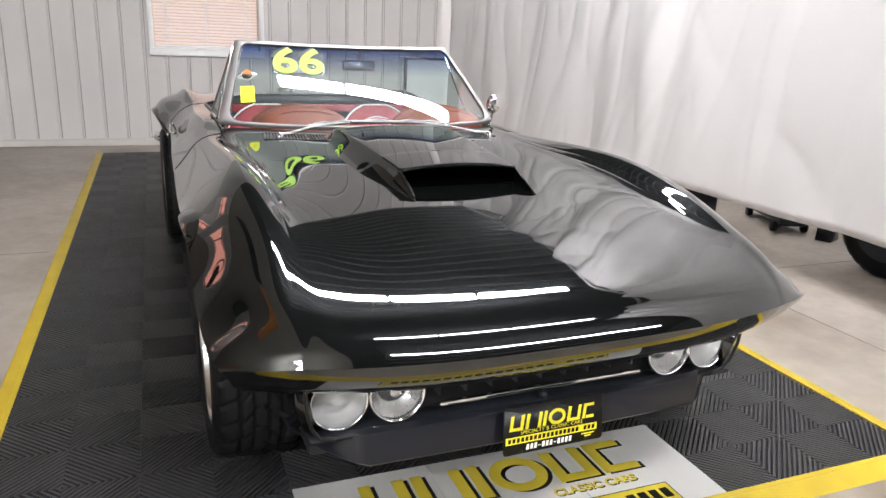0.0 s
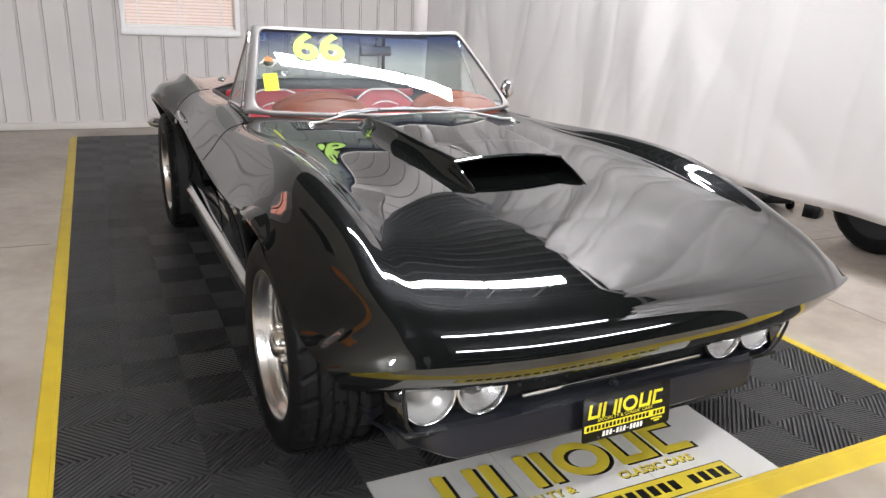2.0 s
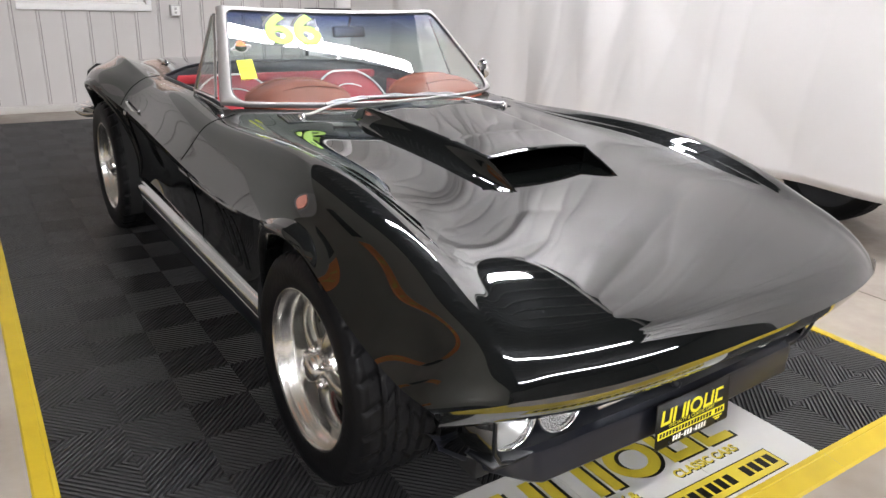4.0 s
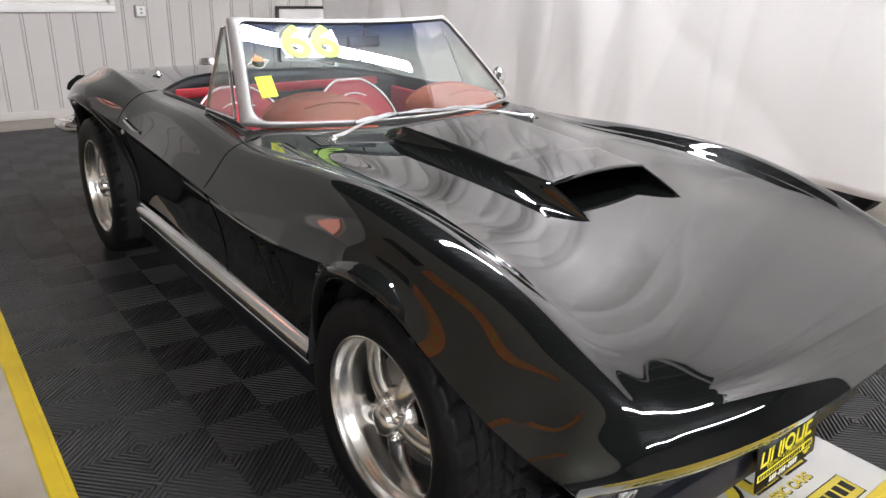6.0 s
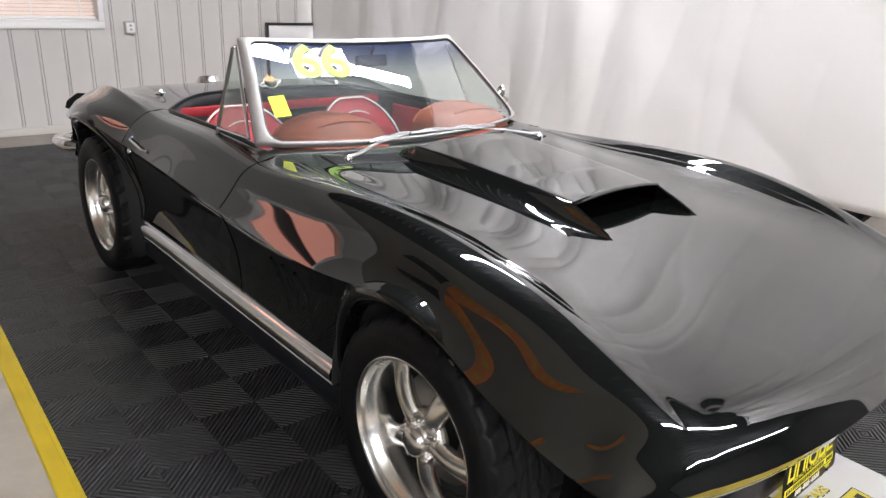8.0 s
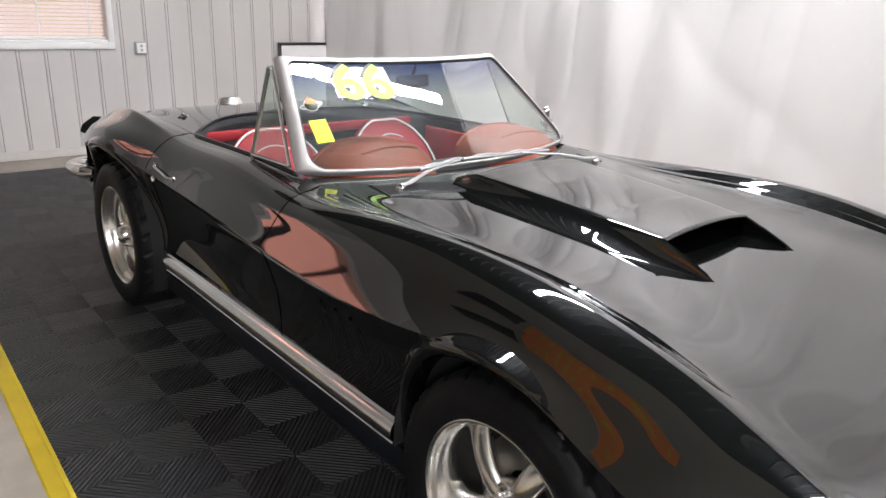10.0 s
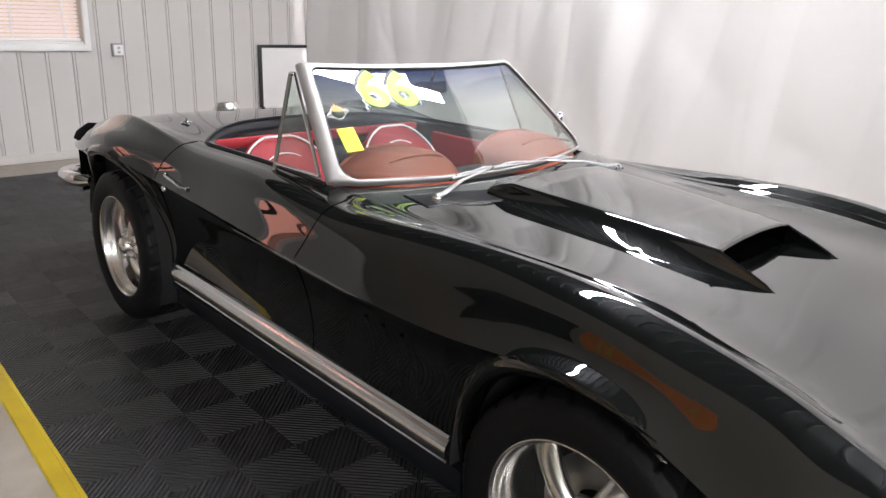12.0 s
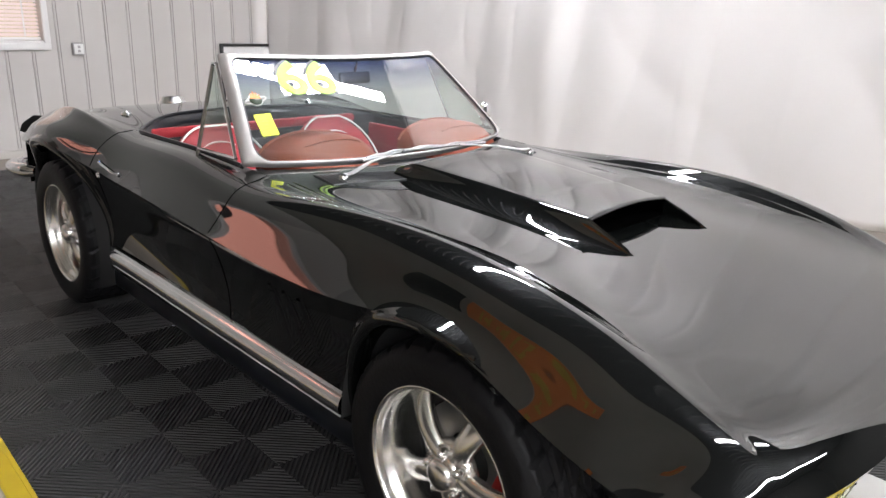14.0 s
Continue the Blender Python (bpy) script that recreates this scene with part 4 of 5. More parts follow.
def surround(n_side=22, n_end=34, n_arc=9):
    """Round the glass, in its own u and v: places on the frame's inner edge and, facing them, on its outer edge."""
    ru, rv = (0.075, 0.05), (0.15, 0.08)           # corner radii below and above, along u and v
    u1, v0, v1 = 0.975, -0.02, 0.972
    ou, lo, hi = 1.033, -0.043, 1.022
    pts = []
    for cu, cv, a0, top in ((1, 0, -90, 0), (1, 1, 0, 1), (-1, 1, 90, 1), (-1, 0, 180, 0)):
        mu, mv = cu * (u1 - ru[top]), v1 - rv[top] if cv else v0 + rv[top]
        for a in np.linspace(a0, a0 + 90, n_arc):
            c, s_ = math.cos(radians(a)), math.sin(radians(a))
            k = min(abs((cu * ou - mu) / (c * ru[top])) if abs(c) > 1e-6 else 9e9, abs(((hi if cv else lo) - mv) / (s_ * rv[top])) if abs(s_) > 1e-6 else 9e9)
            pts.append((mu + ru[top] * c, mv + rv[top] * s_, mu + k * ru[top] * c, mv + k * rv[top] * s_))
        nxt = {(1, 0): (u1, v1 - rv[1], ou, v1 - rv[1]), (1, 1): (-(u1 - ru[1]), v1, -(u1 - ru[1]), hi), (-1, 1): (-u1, v0 + rv[0], -ou, v0 + rv[0]), (-1, 0): (u1 - ru[0], v0, u1 - ru[0], lo)}[cu, cv]
        n_ = n_side if (cu, cv) in ((1, 0), (-1, 1)) else n_end
        last = pts[-1]
        for k in range(1, n_):
            pts.append(tuple(p + (q_ - p) * k / n_ for p, q_ in zip(last, nxt)))
    return pts


def screen_point(u, v, lift, back=0.0):
    ex, ey = ws(u + 0.01, v) - ws(u - 0.01, v), ws(u, v + 0.01) - ws(u, v - 0.01)
    return ws(u, v) + ex.cross(ey).normalized() * lift + Vector((0, back, 0))


rows = []
for u, v, ou, ov in surround():
    side = min(1.0, max(0.0, (abs(ou) - 0.9) / 0.145))
    row_ = [screen_point(u, v, -0.004), screen_point(u, v, 0.003)]
    for f, lift in ((0.06, 0.006), (0.3, 0.0075), (0.65, 0.0075), (0.92, 0.005), (1.0, -0.003), (0.97, -0.016), (0.5, -0.018), (0.05, -0.012)):
        row_.append(screen_point(u + (ou - u) * f, v + (ov - v) * f, lift, side * 0.028 * f * f))
    rows.append(row_)
b = grid(rows, close_u=True, close_v=True)
bmesh.ops.recalc_face_normals(b, faces=b.faces)
part("windshield_frame", b, TRIM, windshield, "broad brushed metal windshield frame", smooth=45)
b = tube([screen_point(u, v, 0.003) for u, v, ou, ov in surround()], 0.0035, 6, closed=True)
part("gasket", b, SATIN, windshield, "thin black rubber seal", smooth=60)
part("rear_header", tube([ws(u, 0.99) + Vector((0, 0.03, -0.002)) for u in np.linspace(-0.98, 0.98, 21)], 0.011, 8), SATIN, windshield)
mir = part("rear_view_mirror", box((-0.085, -0.012, -0.024), (0.085, 0.01, 0.024), 0.01, 3), BRAKE, windshield, "small inside rear-view mirror", m=pose(0.05, 1.42, 1.09, rx=-8, rz=8))
part("mirror_glass", box((-0.08, 0.0101, -0.021), (0.08, 0.0122, 0.021), 0.001), CHROME, mir)
part("mirror_stalk", tube([(0, 0, 0.02), (0, -0.02, 0.06)], 0.006, 6), CHROME, mir)

# stickers on the glass
def on_glass(u, v, lift=-0.003):
    p = ws(u, v)
    ex = (ws(u + 0.02, v) - ws(u - 0.02, v)).normalized()
    ey = (ws(u, v + 0.02) - ws(u, v - 0.02)).normalized()
    ez = ex.cross(ey).normalized()
    m = Matrix((ex, ey, ez)).transposed().to_4x4()
    m.translation = p + ez * -lift
    return m


part("note", box((-0.030, -0.048, 0), (0.030, 0.048, 0.0008)), NOTE, windshield, "yellow paper note", m=on_glass(-0.875, 0.31) @ pose(0, 0, 0, rz=8), smooth=0)
for k in range(5):
    part("print_bar", box((-0.024, 0.026 - 0.014 * k, 0.001), (0.02 - 0.006 * (k % 2), 0.0278 - 0.014 * k, 0.0013)), SATIN, windshield, m=on_glass(-0.875, 0.31) @ pose(0, 0, 0, rz=8), smooth=0)
dec = part("decal", lathe([(0.0, 0.0), (0.0, 0.027), (0.0008, 0.027), (0.0008, 0.0)], 24, "z"), PLATEWHITE, windshield, "planet decal with a flame on top", m=on_glass(-0.895, 0.545))
part("band", lathe([(0.0009, 0.0), (0.0009, 0.043), (0.0015, 0.043), (0.0015, 0.0)], 28, "z"), PLATEWHITE, dec, m=pose(0, -0.002, 0, rz=18) @ Matrix.Diagonal((1, 0.34, 1, 1)))
part("band_core", lathe([(0.0016, 0.0), (0.0016, 0.038), (0.0019, 0.038), (0.0019, 0.0)], 28, "z"), PLASTIC, dec, m=pose(0, -0.002, 0, rz=18) @ Matrix.Diagonal((1, 0.22, 1, 1)))
part("disc", lathe([(0.0020, 0.0), (0.0020, 0.0225), (0.0024, 0.0225), (0.0024, 0.0)], 24, "z"), DECALGREEN, dec, m=pose(0, -0.003, 0))
part("flame", prism([(-0.019, 0.004, 0.0028), (0.019, 0.004, 0.0028), (0.017, 0.026, 0.0028), (0.010, 0.018, 0.0028), (0.006, 0.036, 0.0028), (0.001, 0.022, 0.0028), (-0.006, 0.042, 0.0028), (-0.009, 0.02, 0.0028), (-0.016, 0.03, 0.0028)], 0.0006), ORANGE, dec, "orange flame", smooth=0)
fc = bpy.data.curves.new("digits", "FONT")
fc.body, fc.size, fc.extrude, fc.offset, fc.align_x, fc.align_y = "66", 0.235, 0.0006, 0.006, "CENTER", "CENTER"
fc.materials.append(LIME)
dig = new("number", fc)
dig.parent, dig.matrix_basis = windshield, on_glass(-0.50, 0.755)
tagged(dig, "lime year number on the windshield")
part("film", box((-0.115, -0.075, 0), (0.115, 0.085, 0.0006)), FILM, windshield, "clear printed film behind the number", m=on_glass(-0.50, 0.755, -0.0008), smooth=0).visible_shadow = False
fh = fc.copy()
fh.offset, fh.materials[0] = 0.013, SIGNBLACK
halo = new("number_outline", fh)
halo.parent, halo.matrix_basis = windshield, on_glass(-0.517, 0.752, -0.0022)
tagged(halo, "black shadow edge of the number")

# vent windows and door glass frames
for sg in (-1, 1):
    a, c, d = Vector((sg * 0.648, 1.165, 0.868)), Vector((sg * 0.536, 1.472, 1.152)), Vector((sg * 0.642, 1.437, 0.862))
    c2 = Vector((sg * 0.534, 1.50, 1.15))
    vw = part("vent_window", prism([a, c, c2, d], 0.004), GLASS, DOORS[sg], "small triangular vent glass in chrome frame", smooth=0)
    vw.visible_shadow = False
    part("frame_bar", tube([c2 + (c2 - d).normalized() * 0.004, d - (c2 - d).normalized() * 0.03], 0.0085, 8, flat=0.7), CHROME, vw)
    part("frame_bar", tube([a, c], 0.006, 8), CHROME, vw)
    part("frame_bar", tube([a, d], 0.0065, 8), CHROME, vw)
    part("frame_bar", tube([c, c2], 0.008, 8), CHROME, vw)

# wipers: a broad arm from its pivot up to a blade that lies along the foot of the glass
for piv, arm, bl in (((-0.443, 0.846, 0.832), ((-0.40, 0.857, 0.845), (-0.30, 0.885, 0.866), (-0.16, 0.915, 0.878)), ((-0.31, 0.918, 0.866), (-0.16, 0.926, 0.876), (0.06, 0.926, 0.880))),
                     ((0.470, 0.812, 0.832), ((0.42, 0.822, 0.846), (0.30, 0.852, 0.868), (0.14, 0.892, 0.882)), ((0.30, 0.905, 0.874), (0.14, 0.908, 0.880), (-0.13, 0.908, 0.884)))):
    p0 = Vector(piv)
    w = part("wiper", lathe([(-0.012, 0.017), (0.006, 0.016), (0.012, 0.013), (0.016, 0.007), (0.017, 0.0)], 14, "z"), CHROME, car, "bright metal windshield wiper", m=Matrix.Translation(p0))
    loc_ = lambda p: Vector(p) - p0
    part("arm", tube([Vector((0, 0, 0.012))] + [loc_(p) for p in arm], [0.009, 0.0095, 0.0075, 0.005], 8, flat=0.6), WIPER, w)
    part("blade", tube([loc_(p) for p in bl], 0.0065, 6, flat=0.9), WIPER, w)
    for f in (0.22, 0.5, 0.78):
        k = min(1, int(f * 2))
        q_ = loc_(bl[k]).lerp(loc_(bl[k + 1]), f * 2 - k)
        d_ = (loc_(bl[2]) - loc_(bl[0])).normalized() * 0.045
        part("bridge", tube([q_ - d_ + Vector((0, 0, 0.004)), q_ + Vector((0, -0.002, 0.009)), q_ + d_ + Vector((0, 0, 0.004))], 0.005, 6, flat=0.8), WIPER, w)
    part("rubber", tube([loc_(p) + Vector((0, 0.007, -0.005)) for p in bl], 0.0035, 5), SATIN, w)

# cockpit: inner walls, rim trim, dash, seats
half = opening_outline(16)
ring = [(x, y) for x, y in half] + [(-x, y) for x, y in half[-2:0:-1]]
for z0, z1, name, material, label, inset in ((None, 0.825, "rim_trim", SATIN, "black rim round the cockpit", 0.012), (0.825, 0.32, "inner_wall", CARPET, "dark inner wall", 0.03)):
    rows = []
    for x, y in ring:
        k = 1 - inset / 0.6
        ztop = top_z(x, y) - 0.004 if z0 is None else z0
        c = Vector((x * k, 1.6 + (y - 1.6) * k, 0))
        rows.append([(x if z0 is None else x * (1 - 0.01 / 0.6), y if z0 is None else 1.6 + (y - 1.6) * (1 - 0.01 / 0.6), ztop), (c.x, c.y, (ztop + z1) / 2), (c.x, c.y, z1)])
    part(name, grid(rows, close_u=True), material, car, label, smooth=60)
part("cockpit_floor", box((-0.6, 0.95, 0.30), (0.6, 2.3, 0.33)), CARPET, car, "dark carpet", smooth=0)
seal = [(x, y, top_z(x, y) + 0.003) for x, y in half if y > 1.12]
for sg in (-1, 1):
    part("rim_seal", tube([(sg * x, y, z) for x, y, z in seal], 0.0075, 6), SATIN, car, smooth=60)
    part("rim_bead", tube([(sg * x, y + 0.012, top_z(x, y + 0.012) + 0.001) for x, y, z in seal if y > 1.9], 0.0025, 6), CHROME, car, "thin bright bead", smooth=60)
part("rear_shelf", box((-0.56, 2.0, 0.70), (0.56, 2.2, 0.735), 0.015), CARPET, car)
part("rear_panel", box((-0.56, 2.06, 0.795), (0.56, 2.09, 0.838), 0.01), REDSEAT, car, "red leather panel behind the seats")
for sg in (-1, 1):
    part("door_panel", box((sg * 0.588 - 0.012, 1.30, 0.46), (sg * 0.588 + 0.012, 1.98, 0.80), 0.01, 3), REDSEAT, car, "dark red inner door panel")
    part("arm_rest", box((sg * 0.56 - 0.02, 1.50, 0.60), (sg * 0.56 + 0.02, 1.80, 0.65), 0.015, 3), REDSEAT, car)
part("tunnel", box((-0.09, 1.3, 0.33), (0.09, 2.0, 0.56), 0.03, 3), CARPET, car)
part("dash", box((-0.6, 1.13, 0.60), (0.6, 1.30, 0.80), 0.03, 3), SATIN, car, "black padded dashboard")
for sx in (-1, 1):
    rows = []
    rise = lambda v: 0.25 + 0.75 * math.sin(min(1.0, v / 0.6) * math.pi / 2) - 0.10 * max(0.0, v - 0.6)
    for v in np.linspace(0, 1, 14):
        w = 0.222 * (0.62 + 0.38 * math.sin(min(1.0, v / 0.7) * math.pi / 2))
        rows.append([(sx * 0.338 + 0.065 + w * math.cos(a), 1.03 + 0.27 * v, 0.785 + 0.132 * math.sin(a) ** 0.72 * rise(v)) for a in np.linspace(0, math.pi, 30)])
    b = grid(rows)
    b.verts.ensure_lookup_table()
    b.faces.new([b.verts[len(b.verts) - 30 + k] for k in range(30)])
    bmesh.ops.recalc_face_normals(b, faces=b.faces)
    dome = part("dash_dome", b, BROWN, car, "red-brown leather dash hump", smooth=60)
    b = tube([(sx * 0.338 + 0.065 + 0.222 * math.cos(a), 1.30, 0.785 + 0.132 * math.sin(a) ** 0.72 * 0.96) for a in np.linspace(0.3, math.pi - 0.3, 24)], 0.007, 6)
    part("stitched_edge", b, BROWN, dome)
    b = tube([(sx * 0.338 + 0.065 + 0.21 * math.cos(a), 1.135, 0.785 + 0.132 * math.sin(a) ** 0.72 * rise(0.39) + 0.001) for a in np.linspace(0.95, 2.15, 18)], 0.0055, 6, flat=0.5)
    part("brow", b, BROWN, dome)


def seat(cx):
    s = part("seat", box((cx - 0.235, 1.42, 0.36), (cx + 0.235, 1.82, 0.52), 0.05, 4), REDSEAT, car, "red leather bucket seat with white piping", smooth=60)
    rows = []
    lean = 0.22
    for v in np.linspace(0, 1, 18):
        w = 0.235 * (1 - max(0, v - 0.42) ** 2 / 0.58 ** 2 * 0.93) ** 0.5
        z = 0.45 + 0.395 * v
        r_ = []
        for a in np.linspace(0, 2 * math.pi, 28, endpoint=False):
            dx, dy = math.cos(a), math.sin(a)
            ex = math.copysign(abs(dx) ** 0.75, dx)
            th = 0.065 * (1 - 0.55 * max(0, v - 0.8) / 0.2)
            r_.append((cx + w * ex, 1.80 + lean * v + th * dy + 0.03 * dx * dx * (-1), z))
        rows.append(r_)
    b = grid(rows, close_v=True)
    b.verts.ensure_lookup_table()
    b.faces.new([b.verts[len(b.verts) - 28 + k] for k in range(28)])
    bmesh.ops.recalc_face_normals(b, faces=b.faces)
    back_ = part("backrest", b, REDSEAT, s, smooth=60)
    pts = []
    for v in list(np.linspace(0.35, 0.8, 8)) + list(np.linspace(0.84, 1, 10)):
        w = 0.235 * (1 - max(0, v - 0.42) ** 2 / 0.58 ** 2 * 0.93) ** 0.5 + 0.002
        pts.append((w, 1.80 + lean * v - 0.05, 0.45 + 0.395 * v + 0.003))
    line = [(cx - p[0], p[1], p[2]) for p in pts] + [(cx + p[0], p[1], p[2]) for p in reversed(pts)]
    part("piping", tube(line, 0.0048, 6), PIPING, back_, "white piping")
    line = [(cx + 0.16 * math.cos(a), 1.80 + lean * (0.55 + 0.35 * math.sin(a)) - 0.072, 0.62 + 0.165 * math.sin(a)) for a in np.linspace(0.1, math.pi - 0.1, 16)]
    part("piping", tube(line, 0.0036, 6), PIPING, back_, "white piping")


seat(-0.31)
seat(0.31)

# lamps, grille, chin and plate at the nose
def headlight(x, fluted):
    """A round lamp: bright ring, deep faceted bowl, bulb with its shield and a domed lens."""
    hl = part("headlight", lathe([(0.03, 0.0690), (0.004, 0.0712), (-0.006, 0.0725), (-0.013, 0.0705), (-0.0135, 0.0675), (-0.006, 0.0650), (0.002, 0.0645)], 48, "y"), CHROME, car, "round clear headlight in chrome ring", m=pose(x, -0.545 + 0.03 * abs(x), 0.381, rx=-3) @ Matrix.Scale(1.035, 4), smooth=60)
    bowl = [(0.002 + 0.046 * (1 - (r_ / 0.0645) ** 2), r_) for r_ in np.linspace(0.0645, 0.012, 12)]
    part("reflector", lathe(bowl, 40, "y", wave=lambda i, k: 0.0009 * math.sin(i * math.pi / 2) if 0 < k < 11 else 0.0), BOWL, hl, "bright faceted bowl", smooth=25)
    bulb = part("bulb", lathe([(0.05, 0.013), (0.034, 0.012), (0.026, 0.009), (0.014, 0.0085), (0.010, 0.006), (0.009, 0.0)], 16, "y"), BRAKE, hl, smooth=60)
    part("bulb_shield", lathe([(0.012, 0.0135), (0.005, 0.0145), (0.003, 0.011), (0.003, 0.0)], 20, "y"), CHROME, bulb, "small bright bulb shield")
    for a in (0.6, 2.5):
        part("shield_arm", tube([(0.013 * math.cos(a), 0.008, 0.013 * math.sin(a)), (0.036 * math.cos(a), 0.03, 0.036 * math.sin(a))], 0.0016, 5), CHROME, bulb)
    lens = part("lens", lathe([(-0.004, 0.0655), (-0.011, 0.054), (-0.016, 0.036), (-0.0185, 0.018), (-0.019, 0.0)], 40, "y"), FROSTED if fluted else HAZED, hl, "fluted glass lens" if fluted else "clear glass lens", smooth=60)
    lens.visible_shadow = False
    for k in range(13 if fluted else 0):
        xx = -0.054 + 0.009 * k
        hh = math.sqrt(max(0.0, 0.058 ** 2 - xx ** 2))
        y0 = -0.0165 + 2.6 * xx * xx
        part("flute", tube([(xx, y0 + 0.006, -hh), (xx, y0 + 0.0015, -hh * 0.5), (xx, y0, 0), (xx, y0 + 0.0015, hh * 0.5), (xx, y0 + 0.006, hh)], 0.0011, 5), LENS, lens).visible_shadow = False


for x, fluted in ((-0.562, True), (-0.413, False), (0.434, False), (0.582, True)):
    headlight(x, fluted)
grl = part("grille", box((-0.34, -0.515, 0.325), (0.34, -0.505, 0.455)), MATTE, car, "black grille with upright bars", smooth=0)
for k in range(9):
    x = -0.30 + 0.075 * k
    part("bar", box((x - 0.0022, -0.545, 0.362), (x + 0.0022, -0.514, 0.45), 0.001, 1), BARS, grl, smooth=0)
for z in (0.408,):
    part("bar", box((-0.335, -0.535, z - 0.002), (0.335, -0.516, z + 0.002)), GRILLE, grl, smooth=0)
part("chrome_bar", box((-0.305, -0.566, 0.341), (0.318, -0.552, 0.353), 0.003), CHROME, grl, "thin chrome grille bar")
part("bolt", lathe([(-0.575, 0.0), (-0.575, 0.008), (-0.56, 0.012), (-0.555, 0.012)], 12, "y"), SATIN, grl, m=pose(0.0, 0, 0.325))
for sg in (-1, 1):
    part("cheek", prism([(sg * 0.655, -0.585, 0.445), (sg * 0.655, -0.42, 0.46), (sg * 0.66, -0.40, 0.27), (sg * 0.625, -0.555, 0.30)], 0.012), PAINT, car, "black cheek beside the lamps")
for sg in (-1, 1):
    part("pocket_edge", tube([(sg * 0.655, -0.588, 0.447), (sg * 0.652, -0.586, 0.40), (sg * 0.640, -0.578, 0.345), (sg * 0.618, -0.572, 0.312), (sg * 0.58, -0.575, 0.305)], 0.005, 8), SATIN, car, "rounded black edge of the lamp pocket", smooth=60)
part("mouth_floor", prism([(-0.64, -0.575, 0.305), (0.64, -0.575, 0.305), (0.66, -0.40, 0.30), (-0.66, -0.40, 0.30)], 0.012), SATIN, car)
plan = ((-0.665, -0.40), (-0.60, -0.52), (-0.53, -0.585), (-0.50, -0.598), (0.0, -0.61), (0.50, -0.598), (0.53, -0.585), (0.60, -0.52), (0.665, -0.40))
rows = []
for x, y in plan:
    side = max(0.0, (abs(x) - 0.50) / 0.165)
    rows.append([(x * 1.03, y + 0.035, 0.315 - 0.02 * side), (x * 1.02, y + 0.012, 0.311 - 0.02 * side), (x * 1.01, y + 0.006, 0.30 - 0.02 * side), (x, y + 0.002, 0.23 + 0.03 * side), (x * 0.995, y + 0.008, 0.222 + 0.03 * side), (x * 0.97, y + 0.05, 0.22 + 0.03 * side)])
b = grid(rows)
bmesh.ops.recalc_face_normals(b, faces=b.faces)
part("chin_spoiler", b, CHIN, car, "satin black chin spoiler", smooth=30)

plate_outline = [(sx * (0.152 - 0.008 + 0.008 * math.cos(a_)), -0.0, sz * (0.066 - 0.008 + 0.008 * math.sin(a_))) for sx, sz, rev in ((1, 1, 0), (-1, 1, 1), (-1, -1, 0), (1, -1, 1)) for a_ in (np.linspace(math.pi / 2, 0, 5) if rev else np.linspace(0, math.pi / 2, 5))]
plate = part("front_plate", prism(plate_outline, 0.003), SIGNBLACK, car, "black dealer plate with yellow printed shapes", m=pose(-0.002, -0.632, 0.273, rx=-6, ry=0))


def letters(body, size, material, parent, m, label, spread=1.0):
    """Printed words in the built-in font, as one thin raised mesh."""
    c = bpy.data.curves.new("words", "FONT")
    c.body, c.size, c.extrude, c.align_x, c.align_y, c.space_character = body, size, 0.0002, "CENTER", "CENTER", spread
    c.materials.append(material)
    ob = new("print_line", c)
    ob.parent, ob.matrix_basis = parent, m
    return tagged(ob, label)


def slab(x0, x1, z0, z1, lean=0.0, y=-0.0020, material=PLATEYELLOW):
    """A flat printed bar on the plate's face, leaning by so much over its height."""
    return part("print_bar", prism([(x0 - lean / 2, y, z0), (x1 - lean / 2, y, z0), (x1 + lean / 2, y, z1), (x0 + lean / 2, y, z1)], 0.0006), material, plate, smooth=0)


def ring_shape(cx, cy, rx, ry, thick, n_=36):
    """A flat oval ring in the plane z = 0."""
    b = bmesh.new()
    grid([[(cx + (rx - t) * math.cos(a), cy + (ry - t) * math.sin(a), z) for t, z in ((0, 0.0), (0, 0.0006), (thick, 0.0006), (thick, 0.0))] for a in np.linspace(0, 2 * math.pi, n_, endpoint=False)], b, close_u=True, close_v=True)
    bmesh.ops.recalc_face_normals(b, faces=b.faces)
    return b


FACE = pose(0, -0.0018, 0, rx=90)
for k, (x, w) in enumerate(((-0.133, 0.040), (-0.086, 0.046), (-0.034, 0.010), (-0.018, 0.050), (0.040, 0.040), (0.088, 0.034))):
    z0, z1, st = 0.000, 0.042, 0.0092
    if k == 3:
        part("print_ring", ring_shape(x + w / 2, (z0 + z1) / 2, w / 2 + 0.001, 0.0225, st), PLATEYELLOW, plate, m=FACE, smooth=0)
    elif k == 5:
        slab(x, x + st, z0, z1, 0.006)
        for zz in (z0, z1 - 0.008):
            slab(x + st, x + w, zz, zz + 0.008, 0.001)
    else:
        slab(x, x + st, z0, z1, 0.006)
        if w > 0.02:
            slab(x + w - st, x + w, z0, z1, 0.006)
        if k in (0, 4):
            slab(x + st - 0.002, x + w - st + 0.001, z0, z0 + 0.0085, 0.001)
letters("SPECIALTY & CLASSIC CARS", 0.0145, PLATEYELLOW, plate, pose(-0.008, -0.0019, -0.0075, rx=90), "small yellow printed words", 1.06)
part("print_band", box((-0.146, -0.0024, -0.0365), (0.133, -0.0018, -0.0165)), PLATEYELLOW, plate, smooth=0)
for k in range(21):
    if k != 17:
        slab(-0.139 + 0.0128 * k, -0.1305 + 0.0128 * k, -0.0325, -0.0205, 0.001, -0.0027, SIGNBLACK)
